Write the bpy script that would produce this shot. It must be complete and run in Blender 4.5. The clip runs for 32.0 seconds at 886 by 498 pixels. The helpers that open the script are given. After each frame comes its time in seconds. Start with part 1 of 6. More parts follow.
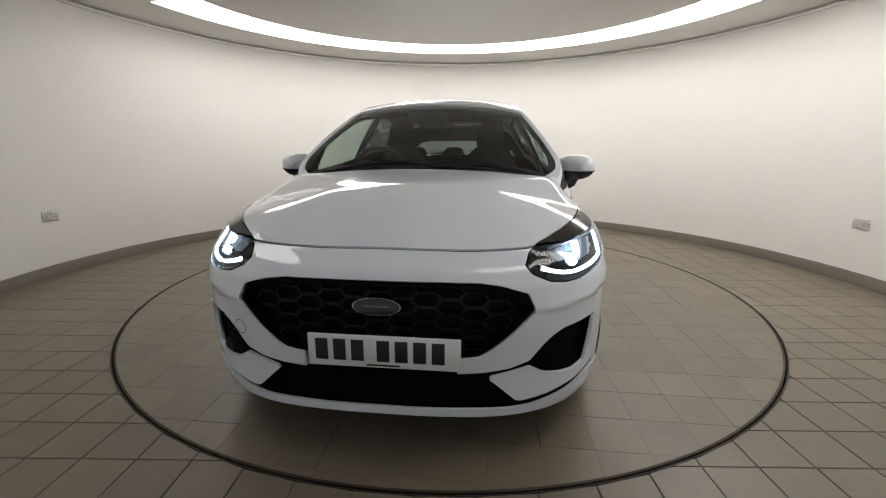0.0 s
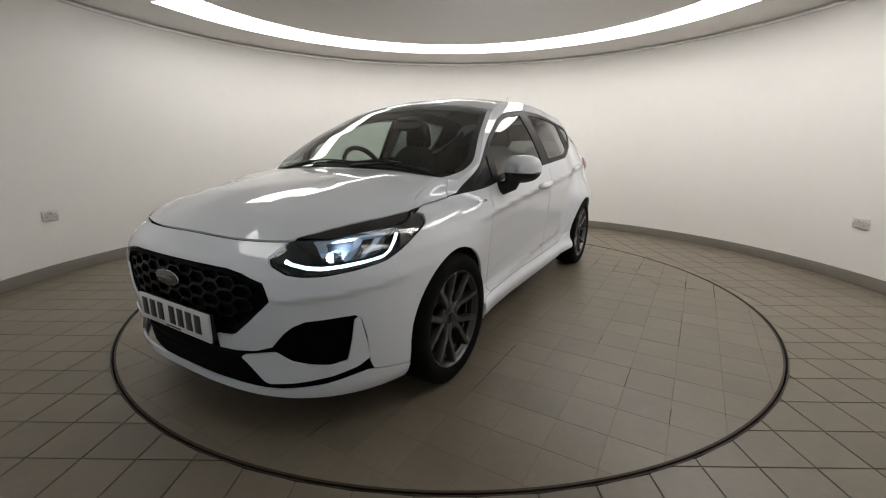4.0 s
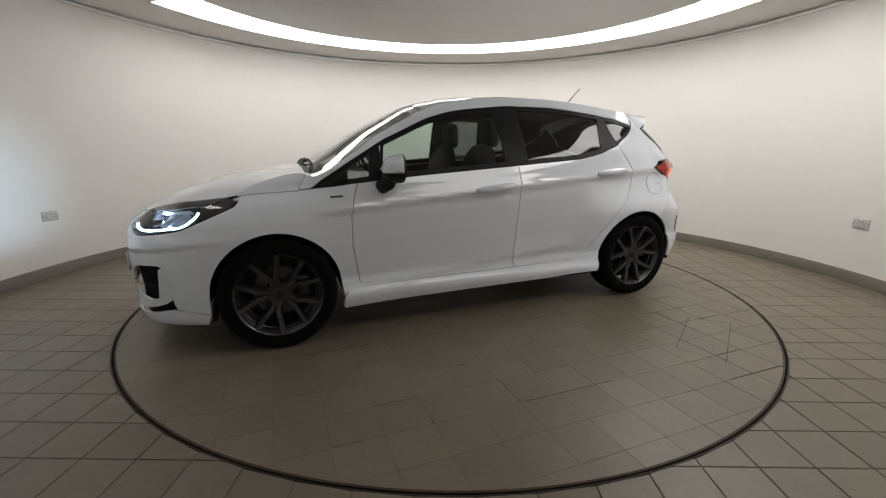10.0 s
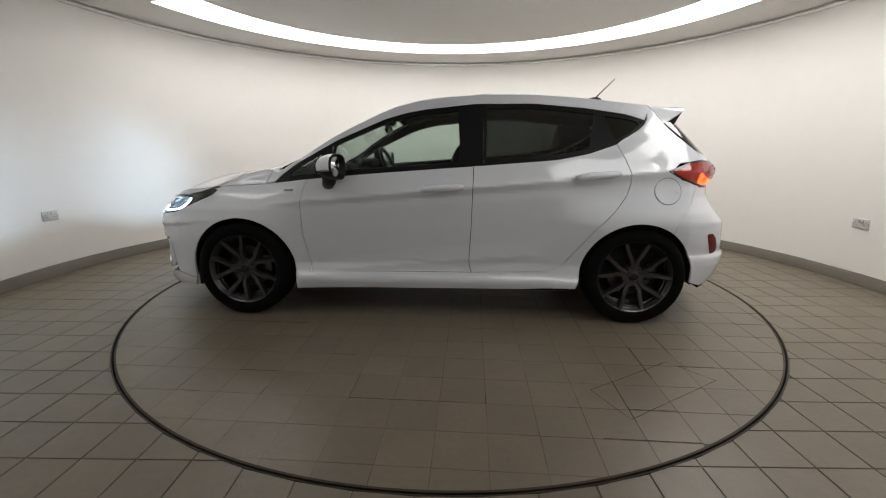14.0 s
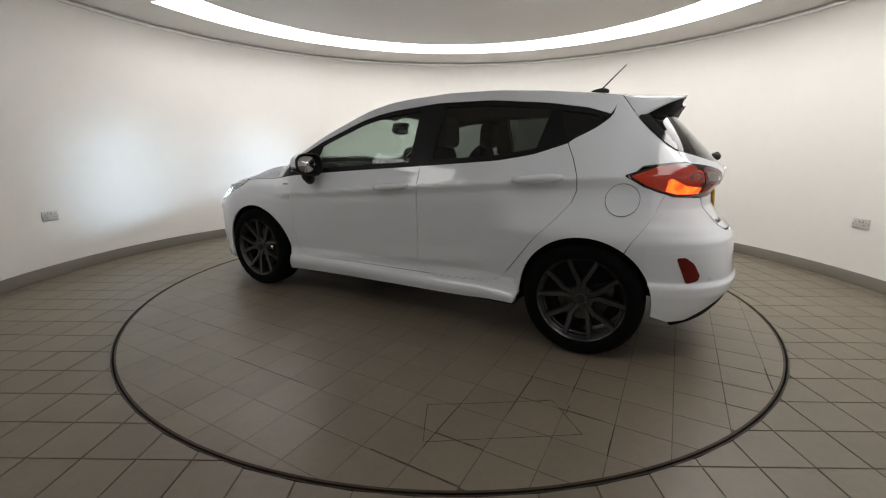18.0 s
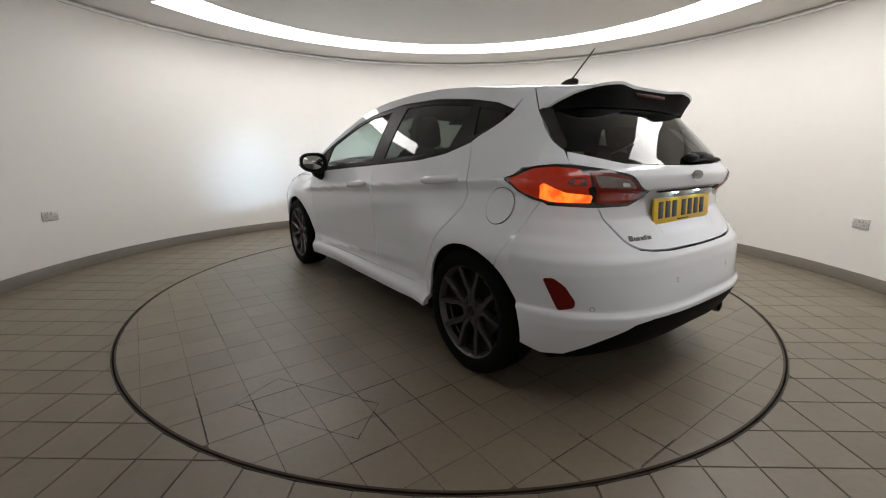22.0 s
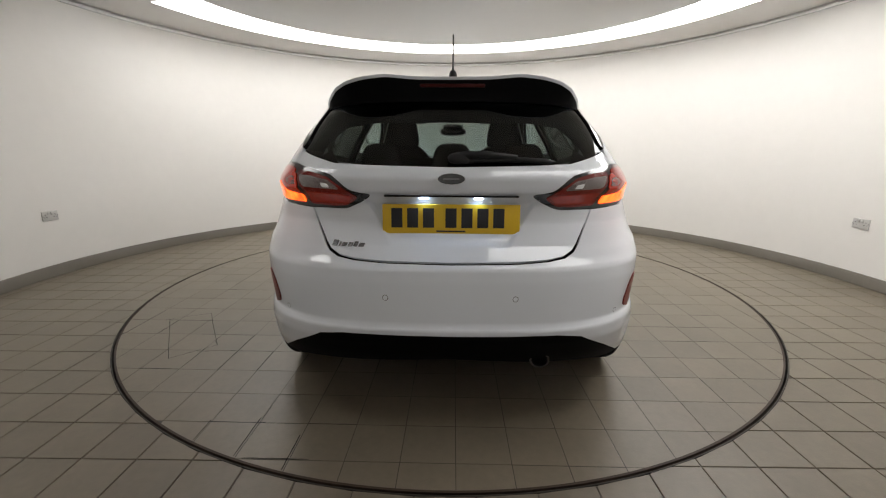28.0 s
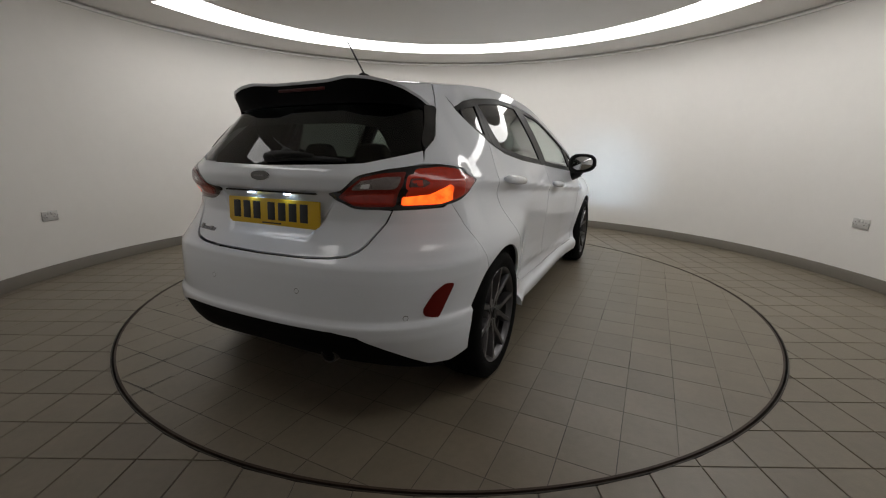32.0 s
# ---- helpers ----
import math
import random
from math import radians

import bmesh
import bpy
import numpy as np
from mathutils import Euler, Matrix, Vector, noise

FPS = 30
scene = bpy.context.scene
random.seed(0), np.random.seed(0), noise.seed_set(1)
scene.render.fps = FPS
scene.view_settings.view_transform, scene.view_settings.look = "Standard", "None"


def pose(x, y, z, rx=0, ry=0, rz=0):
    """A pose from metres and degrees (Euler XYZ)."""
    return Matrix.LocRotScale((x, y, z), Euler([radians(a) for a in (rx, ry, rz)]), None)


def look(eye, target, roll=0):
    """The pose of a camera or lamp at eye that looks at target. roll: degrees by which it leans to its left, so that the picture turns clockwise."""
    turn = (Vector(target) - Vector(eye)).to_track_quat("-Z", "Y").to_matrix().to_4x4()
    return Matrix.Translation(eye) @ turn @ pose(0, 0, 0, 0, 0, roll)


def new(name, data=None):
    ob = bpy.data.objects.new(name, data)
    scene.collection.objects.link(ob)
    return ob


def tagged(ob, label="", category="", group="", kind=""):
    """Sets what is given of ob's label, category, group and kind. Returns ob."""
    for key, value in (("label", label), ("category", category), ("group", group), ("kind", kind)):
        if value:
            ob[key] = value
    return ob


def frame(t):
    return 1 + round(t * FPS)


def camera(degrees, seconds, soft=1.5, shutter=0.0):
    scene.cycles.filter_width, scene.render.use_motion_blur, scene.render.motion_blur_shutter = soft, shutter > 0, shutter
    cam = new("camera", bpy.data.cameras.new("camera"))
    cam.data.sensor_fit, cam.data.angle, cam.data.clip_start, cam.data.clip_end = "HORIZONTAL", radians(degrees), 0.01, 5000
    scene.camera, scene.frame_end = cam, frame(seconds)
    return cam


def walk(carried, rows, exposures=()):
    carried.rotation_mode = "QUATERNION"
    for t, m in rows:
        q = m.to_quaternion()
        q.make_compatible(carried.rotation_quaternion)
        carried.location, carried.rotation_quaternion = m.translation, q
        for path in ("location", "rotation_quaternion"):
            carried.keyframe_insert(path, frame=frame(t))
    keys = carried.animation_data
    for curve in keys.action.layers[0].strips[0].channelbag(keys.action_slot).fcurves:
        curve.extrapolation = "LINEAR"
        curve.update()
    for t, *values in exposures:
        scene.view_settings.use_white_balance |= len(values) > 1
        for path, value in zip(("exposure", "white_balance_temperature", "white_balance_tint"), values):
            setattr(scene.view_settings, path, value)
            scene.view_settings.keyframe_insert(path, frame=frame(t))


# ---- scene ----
# ---- the camera: fixed low on the wall, it does not move ----
CAM_EYE = Vector((0.0, -3.333, 1.068))
CAM_AIM = Vector((-math.sin(radians(0.642)) * math.cos(radians(13.29)),
                  math.cos(radians(0.642)) * math.cos(radians(13.29)), -math.sin(radians(13.29))))
# the lens brightens and darkens a little as the white car turns
EXPOSURE = ((0.0, 0.0), (1.0, -0.05), (2.0, -0.28), (3.0, -0.24), (6.0, -0.12), (7.0, -0.14), (8.0, -0.2), (9.0, -0.22), (10.0, -0.2), (11.0, -0.14), (12.0, -0.14),
            (14.0, -0.05), (18.0, -0.03), (22.0, 0.0), (24.0, 0.09), (25.0, 0.11), (28.0, 0.22), (29.0, -0.17), (30.0, -0.62), (31.0, -0.62), (32.0, -0.61))
cam = camera(93.42, 32.0, soft=1.15)
CAM_POSE = look(CAM_EYE, CAM_EYE + CAM_AIM, 0.263)
walk(cam, [(0.0, CAM_POSE), (32.0, CAM_POSE)], exposures=[(t, e, 6500, 10) for t, e in EXPOSURE])

# the round room, its turntable and its ceiling ring
ROOM = Vector((0.009, -0.085, 0.0))
R_WALL, H_WALL = 3.382, 2.318
R_TABLE = 2.218
RING_OUT, RING_IN = 2.718, 2.263
H_SKIRT = 0.099
CEILING_GLOW = 7.8
# span of an unseen grey wall stretch, added to weaken the bounced light
GREY_BACK = (230.0, 316.0)
# the last two arcs are unseen, added as dim fill for the car's near side
RING_LIT = ((-38.0, 164.0), (198.0, 232.0), (278.0, 322.0))

# ---- world: the room is closed, nothing shines in ----
world = bpy.data.worlds.new("world")
world.use_nodes = True
world.node_tree.nodes["Background"].inputs[0].default_value = (0.01, 0.01, 0.01, 1)
world.node_tree.nodes["Background"].inputs[1].default_value = 0.1
scene.world = world


# ---- materials ----
def material(name, color, rough=0.5, metal=0.0, vary=0.0, scale=8.0, bump=0.0, bump_scale=120.0,
             coat=0.0, emit=0.0, emit_color=None, per_object=0.0, spec=0.5, gloss_vary=0.12):
    """A procedural surface: base colour with stains at two scales, grain in the relief."""
    m = bpy.data.materials.new(name)
    m.use_nodes = True
    t = m.node_tree
    b = t.nodes["Principled BSDF"]
    b.inputs["Base Color"].default_value = (*color, 1)
    b.inputs["Roughness"].default_value = rough
    b.inputs["Metallic"].default_value = metal
    b.inputs["Specular IOR Level"].default_value = spec
    b.inputs["Coat Weight"].default_value = coat
    b.inputs["Coat Roughness"].default_value = 0.03
    b.inputs["Coat IOR"].default_value = 1.62 if coat == 1.0 else 1.5
    if emit:
        b.inputs["Emission Color"].default_value = (*(emit_color or color), 1)
        b.inputs["Emission Strength"].default_value = emit
    if vary or bump or per_object:
        co = t.nodes.new("ShaderNodeTexCoord").outputs["Object"]
    if per_object:
        # every piece takes its own stretch of the pattern
        info, far_off, shifted = (t.nodes.new(k) for k in ("ShaderNodeObjectInfo", "ShaderNodeMath", "ShaderNodeVectorMath"))
        far_off.operation = "MULTIPLY"
        far_off.inputs[1].default_value = 53.0
        t.links.new(info.outputs["Random"], far_off.inputs[0])
        t.links.new(co, shifted.inputs[0])
        t.links.new(far_off.outputs[0], shifted.inputs[1])
        co = shifted.outputs[0]
    if vary:
        big, fine = t.nodes.new("ShaderNodeTexNoise"), t.nodes.new("ShaderNodeTexNoise")
        big.inputs["Scale"].default_value, fine.inputs["Scale"].default_value = scale, scale * 9
        big.inputs["Detail"].default_value, fine.inputs["Detail"].default_value = 5, 4
        both = t.nodes.new("ShaderNodeMath")
        both.operation = "MULTIPLY_ADD"
        both.inputs[1].default_value = 0.45
        half = t.nodes.new("ShaderNodeMath")
        half.operation = "MULTIPLY"
        half.inputs[1].default_value = 0.55
        t.links.new(co, big.inputs["Vector"])
        t.links.new(co, fine.inputs["Vector"])
        t.links.new(big.outputs["Fac"], half.inputs[0])
        t.links.new(fine.outputs["Fac"], both.inputs[0])
        t.links.new(half.outputs[0], both.inputs[2])
        ramp = t.nodes.new("ShaderNodeMapRange")
        ramp.inputs["From Min"].default_value, ramp.inputs["From Max"].default_value = 0.3, 0.7
        ramp.inputs["To Min"].default_value, ramp.inputs["To Max"].default_value = 1 - vary, 1 + vary
        t.links.new(both.outputs[0], ramp.inputs["Value"])
        last = ramp.outputs[0]
        if per_object:
            spread = t.nodes.new("ShaderNodeMapRange")
            spread.inputs["To Min"].default_value, spread.inputs["To Max"].default_value = 1 - per_object, 1 + per_object
            t.links.new(info.outputs["Random"], spread.inputs["Value"])
            times = t.nodes.new("ShaderNodeMath")
            times.operation = "MULTIPLY"
            t.links.new(last, times.inputs[0])
            t.links.new(spread.outputs[0], times.inputs[1])
            last = times.outputs[0]
        tint = t.nodes.new("ShaderNodeVectorMath")
        tint.operation = "SCALE"
        tint.inputs[0].default_value = color
        t.links.new(last, tint.inputs["Scale"])
        t.links.new(tint.outputs[0], b.inputs["Base Color"])
        r2 = t.nodes.new("ShaderNodeMapRange")
        r2.inputs["To Min"].default_value, r2.inputs["To Max"].default_value = max(rough - gloss_vary, 0.02), min(rough + gloss_vary, 1)
        t.links.new(fine.outputs["Fac"], r2.inputs["Value"])
        t.links.new(r2.outputs[0], b.inputs["Roughness"])
    if bump:
        grain, bm_ = t.nodes.new("ShaderNodeTexNoise"), t.nodes.new("ShaderNodeBump")
        grain.inputs["Scale"].default_value, grain.inputs["Detail"].default_value = bump_scale, 3
        bm_.inputs["Strength"].default_value, bm_.inputs["Distance"].default_value = bump, 0.002
        t.links.new(co, grain.inputs["Vector"])
        t.links.new(grain.outputs["Fac"], bm_.inputs["Height"])
        t.links.new(bm_.outputs[0], b.inputs["Normal"])
    return m


def clear_material(name, tint, ior=1.5, gloss_rough=0.0, gloss=1.9):
    """A thin pane: tinted see-through with a mirror-like gloss."""
    m = bpy.data.materials.new(name)
    m.use_nodes = True
    t = m.node_tree
    t.nodes.clear()
    out, mix = t.nodes.new("ShaderNodeOutputMaterial"), t.nodes.new("ShaderNodeMixShader")
    see, shine, face = (t.nodes.new(k) for k in ("ShaderNodeBsdfTransparent", "ShaderNodeBsdfGlossy", "ShaderNodeLayerWeight"))
    see.inputs[0].default_value = (*tint, 1)
    shine.inputs["Roughness"].default_value = gloss_rough
    shine.inputs[0].default_value = (1, 1, 1, 1)
    face.inputs["Blend"].default_value = 0.5
    power, curve = t.nodes.new("ShaderNodeMath"), t.nodes.new("ShaderNodeMath")
    power.operation, curve.operation = "POWER", "MULTIPLY_ADD"
    power.inputs[1].default_value = 5.0
    low = ((ior - 1) / (ior + 1)) ** 2 * gloss
    curve.inputs[1].default_value, curve.inputs[2].default_value = 1 - low, low
    t.links.new(face.outputs["Facing"], power.inputs[0])
    t.links.new(power.outputs[0], curve.inputs[0])
    t.links.new(curve.outputs[0], mix.inputs[0])
    t.links.new(see.outputs[0], mix.inputs[1])
    t.links.new(shine.outputs[0], mix.inputs[2])
    t.links.new(mix.outputs[0], out.inputs[0])
    return m


M_WALL = material("wall_paint", (0.80, 0.778, 0.745), 0.55, vary=0.02, scale=1.2, bump=0.12, bump_scale=220)
M_CEIL = material("ceiling_paint", (0.74, 0.72, 0.69), 0.7, vary=0.02, scale=1.5, bump=0.08, bump_scale=200)
M_SKIRT = material("skirting_paint", (0.165, 0.148, 0.122), 0.5, vary=0.06, scale=6, bump=0.1)
M_TILE = material("floor_tile", (0.162, 0.136, 0.099), 0.38, vary=0.13, scale=4, bump=0.2, bump_scale=160, per_object=0.07, spec=0.55, gloss_vary=0.03)
M_GROUT = material("grout", (0.10, 0.085, 0.07), 0.9, vary=0.15, scale=20)
M_RING = material("ring_diffuser", (0.9, 0.9, 0.88), 0.5, emit=CEILING_GLOW, emit_color=(1.0, 0.978, 0.95))
# weaker glow for the added, unseen fill pieces of the ring
M_RING_FILL = material("added_fill_glow", (0.9, 0.9, 0.88), 0.5, emit=CEILING_GLOW * 0.45, emit_color=(1.0, 0.978, 0.95))
M_BEAD = material("bright_bead", (0.93, 0.92, 0.90), 0.3, coat=1.0)
M_GAP = material("gap_rubber", (0.02, 0.017, 0.014), 0.8, vary=0.3, scale=15)
M_STEEL = material("trim_steel", (0.085, 0.075, 0.063), 0.5, 0.6, vary=0.15, scale=10)
M_RUST = material("rusty_edge", (0.045, 0.028, 0.019), 0.7, 0.2, vary=0.4, scale=12)
M_SOCKET = material("socket_plastic", (0.52, 0.51, 0.49), 0.4)
M_GREY_BACK = material("unseen_grey_back", (0.62, 0.61, 0.59), 0.7, vary=0.2, scale=4)
M_DARKHOLE = material("dark_plastic", (0.015, 0.015, 0.015), 0.5)


# ---- mesh helpers ----
def mesh_object(name, bm, mat, parent=None, label="", smooth=True):
    me = bpy.data.meshes.new(name)
    bm.to_mesh(me)
    bm.free()
    for mt in (mat if isinstance(mat, (list, tuple)) else [mat]):
        me.materials.append(mt)
    if smooth:
        me.polygons.foreach_set("use_smooth", [True] * len(me.polygons))
    held = me.attributes.get("form_normal")
    if held:
        n, rim = np.zeros(len(me.vertices) * 3), np.zeros(len(me.polygons), int)
        held.data.foreach_get("vector", n)
        me.attributes["rim"].data.foreach_get("value", rim)
        n = n.reshape(-1, 3)
        out = []
        for p, r in zip(me.polygons, rim):
            out += [tuple(p.normal) if r else tuple(n[v]) for v in p.vertices]
        me.attributes.remove(held)
        me.normals_split_custom_set(out)
    ob = new(name, me)
    if parent:
        ob.parent = parent
    if label:
        ob["label"] = label
    return ob


def part(name, bm, mat, parent, label="", smooth=True):
    return mesh_object(name, bm, mat, parent, label, smooth)


def lathe(profile, steps=64, axis="z", centre=(0, 0, 0), closed=False, arc=(0.0, 360.0)):
    """Turn a list of (radius, height) round an axis; sharp corners are marked by repeating a point."""
    bm = bmesh.new()
    full = arc[1] - arc[0] >= 359.9
    n = steps if full else steps + 1
    rings = []
    for r, h in profile:
        ring = []
        for i in range(n):
            a = radians(arc[0] + (arc[1] - arc[0]) * i / steps)
            c, s = r * math.cos(a), r * math.sin(a)
            p = (c, s, h) if axis == "z" else ((c, h, s) if axis == "y" else (h, c, s))
            ring.append(bm.verts.new(Vector(p) + Vector(centre)))
        rings.append(ring)
    pairs = list(zip(rings, rings[1:]))
    if closed:
        pairs.append((rings[-1], rings[0]))
    for a, b in pairs:
        for i in range(n if full else n - 1):
            j = (i + 1) % n
            if (a[i].co - b[i].co).length > 1e-7:
                try:
                    bm.faces.new((a[i], a[j], b[j], b[i]))
                except ValueError:
                    pass
    bmesh.ops.recalc_face_normals(bm, faces=bm.faces)
    return bm


def sharpen(bm, degrees=35):
    for e in bm.edges:
        if len(e.link_faces) == 2 and e.calc_face_angle(0) > radians(degrees):
            e.smooth = False
    return bm


def box_bm(sx, sy, sz, bevel=0.004, at=(0, 0, 0), seg=2, turn=None):
    bm = bmesh.new()
    bmesh.ops.create_cube(bm, size=1.0, matrix=Matrix.Diagonal((sx, sy, sz, 1)))
    if bevel:
        bmesh.ops.bevel(bm, geom=bm.edges[:], offset=bevel, segments=seg, affect="EDGES", profile=0.5)
    bmesh.ops.transform(bm, matrix=Matrix.Translation(at) @ (turn or Matrix()), verts=bm.verts)
    return sharpen(bm, 50)


def join(*bms):
    """One bmesh out of several."""
    out = bmesh.new()
    for b in bms:
        me = bpy.data.meshes.new("tmp")
        b.to_mesh(me)
        b.free()
        out.from_mesh(me)
        bpy.data.meshes.remove(me)
    return out


# ---- the large structure ----
def build_room():
    at = (ROOM.x, ROOM.y, 0)
    wall = lathe([(R_WALL, 0), (R_WALL, H_WALL + 0.35), (R_WALL + 0.15, H_WALL + 0.35), (R_WALL + 0.15, 0)], 140, centre=at, closed=True, arc=(GREY_BACK[1] - 360, GREY_BACK[0]))
    # unseen grey stretch behind the camera, added to shape the bounce
    dark = lathe([(R_WALL + 0.04, 0), (R_WALL + 0.04, H_WALL + 0.35), (R_WALL + 0.15, H_WALL + 0.35), (R_WALL + 0.15, 0)], 60, centre=at, closed=True, arc=GREY_BACK)
    tagged(mesh_object("wall_grey_back", sharpen(dark), M_GREY_BACK), "unseen grey wall stretch added behind the camera", "wall", kind="structure")
    tagged(mesh_object("wall_round", sharpen(wall), M_WALL), "curved cream painted wall of a round photo studio", "wall", kind="structure")
    skirt = lathe([(R_WALL - 0.001, 0.002), (R_WALL - 0.016, 0.002), (R_WALL - 0.016, H_SKIRT - 0.008), (R_WALL - 0.012, H_SKIRT), (R_WALL - 0.001, H_SKIRT)], 160, centre=at, closed=True, arc=(GREY_BACK[1] - 360, GREY_BACK[0]))
    tagged(mesh_object("baseboard", sharpen(skirt), M_SKIRT), "grey-brown curved skirting board along the wall", "baseboard", kind="structure")
    bead = lathe([(R_WALL - 0.001, H_WALL - 0.034), (R_WALL - 0.016, H_WALL - 0.034), (R_WALL - 0.026, H_WALL - 0.029), (R_WALL - 0.031, H_WALL - 0.020), (R_WALL - 0.026, H_WALL - 0.011), (R_WALL - 0.016, H_WALL - 0.006), (R_WALL - 0.001, H_WALL - 0.006)], 160, centre=at, closed=True)
    tagged(mesh_object("trim", bead, M_BEAD), "thin bright bead at the top of the wall", "trim", kind="structure")
    z = H_WALL + 0.004
    soffit = lathe([(RING_OUT, z), (R_WALL - 0.012, z), (R_WALL - 0.012, z + 0.12), (RING_OUT, z + 0.12)], 160, centre=at, closed=True)
    tagged(mesh_object("ceiling", sharpen(soffit), M_CEIL), "off-white plaster soffit ring under the ceiling", "ceiling", kind="structure")
    disc = lathe([(0.0005, z), (RING_IN, z), (RING_IN, z + 0.12), (0.0005, z + 0.12)], 160, centre=at)
    tagged(mesh_object("ceiling_centre", sharpen(disc), M_CEIL), "off-white round plaster ceiling inside the light ring", "ceiling", kind="structure")
    lid = lathe([(0.0005, z + 0.125), (R_WALL + 0.15, z + 0.125), (R_WALL + 0.15, z + 0.3), (0.0005, z + 0.3)], 64, centre=at)
    tagged(mesh_object("ceiling_slab", sharpen(lid), M_CEIL), "plain slab above the ceiling", "ceiling", kind="structure")
    lit, dark = "glowing white ring light set in the ceiling", "plain plaster closing the ceiling ring"
    gaps = [(a[1], b[0]) for a, b in zip(RING_LIT, RING_LIT[1:])]
    for name, mat, span, label in [("ring_light", M_RING, RING_LIT[0], lit)] + [("ring_light", M_RING_FILL, q, "dim glowing ring piece added out of view as fill light") for q in RING_LIT[1:]] + [("ceiling_infill", M_CEIL, q, dark) for q in gaps]:
        ring = lathe([(RING_IN + 0.002, z - 0.007), (RING_OUT - 0.002, z - 0.007), (RING_OUT - 0.002, z + 0.05), (RING_IN + 0.002, z + 0.05)], 140, centre=at, closed=True, arc=span)
        ob = tagged(mesh_object(name, sharpen(ring), mat), label, "ceiling" if mat is M_CEIL else "ceiling light")
        if mat is M_CEIL:
            tagged(ob, kind="structure")
            continue
        for r0, r1 in ((RING_IN - 0.008, RING_IN + 0.001), (RING_OUT - 0.001, RING_OUT + 0.008)):
            rim = lathe([(r0, z - 0.005), (r1, z - 0.005), (r1, z - 0.0005), (r0, z - 0.0005)], 140, centre=at, closed=True, arc=span)
            part("edge_trim", sharpen(rim), M_BEAD, ob, "thin white edge of the ring light")


build_room()

# ---- floor and turntable, tile by tile ----
PITCH = 0.1985


def tile_bm(poly, bm=None, edge=0.0022):
    """One tile with a chamfered upper edge."""
    bm = bm or bmesh.new()
    mid = Vector((sum(p[0] for p in poly) / len(poly), sum(p[1] for p in poly) / len(poly)))
    def ring(shrink, z):
        out = []
        for p in poly:
            d = Vector(p) - mid
            q = mid + d * (1 - shrink / max(d.length, 0.01))
            out.append(bm.verts.new((q.x, q.y, z)))
        return out
    a, b, c = ring(0, -0.006), ring(0, -edge * 0.64), ring(edge, 0)
    bm.faces.new(c)
    n = len(poly)
    for lo, hi in ((a, b), (b, c)):
        for i in range(n):
            j = (i + 1) % n
            bm.faces.new((lo[i], lo[j], hi[j], hi[i]))
    return bm


def cut_plane(poly, nx, ny, limit, keep_below):
    out = []
    for i, b in enumerate(poly):
        a = poly[i - 1]
        da, db = a[0] * nx + a[1] * ny - limit, b[0] * nx + b[1] * ny - limit
        if not keep_below:
            da, db = -da, -db
        if (da <= 0) != (db <= 0):
            k = da / (da - db)
            out.append((a[0] + (b[0] - a[0]) * k, a[1] + (b[1] - a[1]) * k))
        if db <= 0:
            out.append(b)
    return out


def lay_tiles(parent, x0, y0, joint, mat, r_in, r_out, centre_out, nearest, limit=300, pitch=(PITCH, PITCH), edge=0.0022):
    """Lay a square grid between two circles; the nearest tiles are pieces of their own."""
    found = []
    reach = int(3.6 / PITCH) + 1
    hx, hy = (pitch[0] - joint) / 2, (pitch[1] - joint) / 2
    for i in range(-reach, reach + 1):
        for j in range(-reach, reach + 1):
            cx, cy = (x0 % pitch[0]) + (i + 0.5) * pitch[0], (y0 % pitch[1]) + (j + 0.5) * pitch[1]
            poly = [(cx - hx, cy - hy), (cx + hx, cy - hy), (cx + hx, cy + hy), (cx - hx, cy + hy)]
            whole = True
            far = [math.hypot(p[0] - centre_out[0], p[1] - centre_out[1]) for p in poly]
            near = [math.hypot(*p) for p in poly]
            if min(far) > r_out or max(near) < r_in:
                continue
            if max(far) > r_out:
                whole = False
                base = math.atan2(cy - centre_out[1], cx - centre_out[0])
                for da in (-3, 0, 3):
                    a = base + radians(da)
                    nx, ny = math.cos(a), math.sin(a)
                    poly = cut_plane(poly, nx, ny, r_out + nx * centre_out[0] + ny * centre_out[1], True)
            if r_in and min(near) < r_in:
                whole = False
                a = math.atan2(cy, cx)
                poly = cut_plane(poly, math.cos(a), math.sin(a), r_in, False)
            if len(poly) < 3:
                continue
            area = abs(sum(poly[k - 1][0] * poly[k][1] - poly[k][0] * poly[k - 1][1] for k in range(len(poly)))) / 2
            if area > 0.0004:
                found.append((nearest(cx, cy), cx, cy, poly, whole))
    found.sort()
    shared = None
    rest = bmesh.new()
    for n, (_, cx, cy, poly, whole) in enumerate(found):
        if n >= limit:
            tile_bm(poly, rest, edge)
            continue
        local = [(p[0] - cx, p[1] - cy) for p in poly]
        if whole and shared:
            ob = new("tile", shared)
            ob.parent = parent
        else:
            ob = part("tile", tile_bm(local, None, edge), mat, parent, smooth=False)
            if whole:
                shared = ob.data
        ob.location = (cx, cy, random.uniform(-0.0004, 0.0004))
    ob = part("tile_field", rest, mat, parent, smooth=False)
    ob["kind"] = "stuff"


def floor_shadowgap(name, r0, r1, z0, z1, mat, parent, label):
    return part(name, sharpen(lathe([(r0, z1), (r1, z1), (r1, z0), (r0, z0)], 200, closed=True)), mat, parent, label)


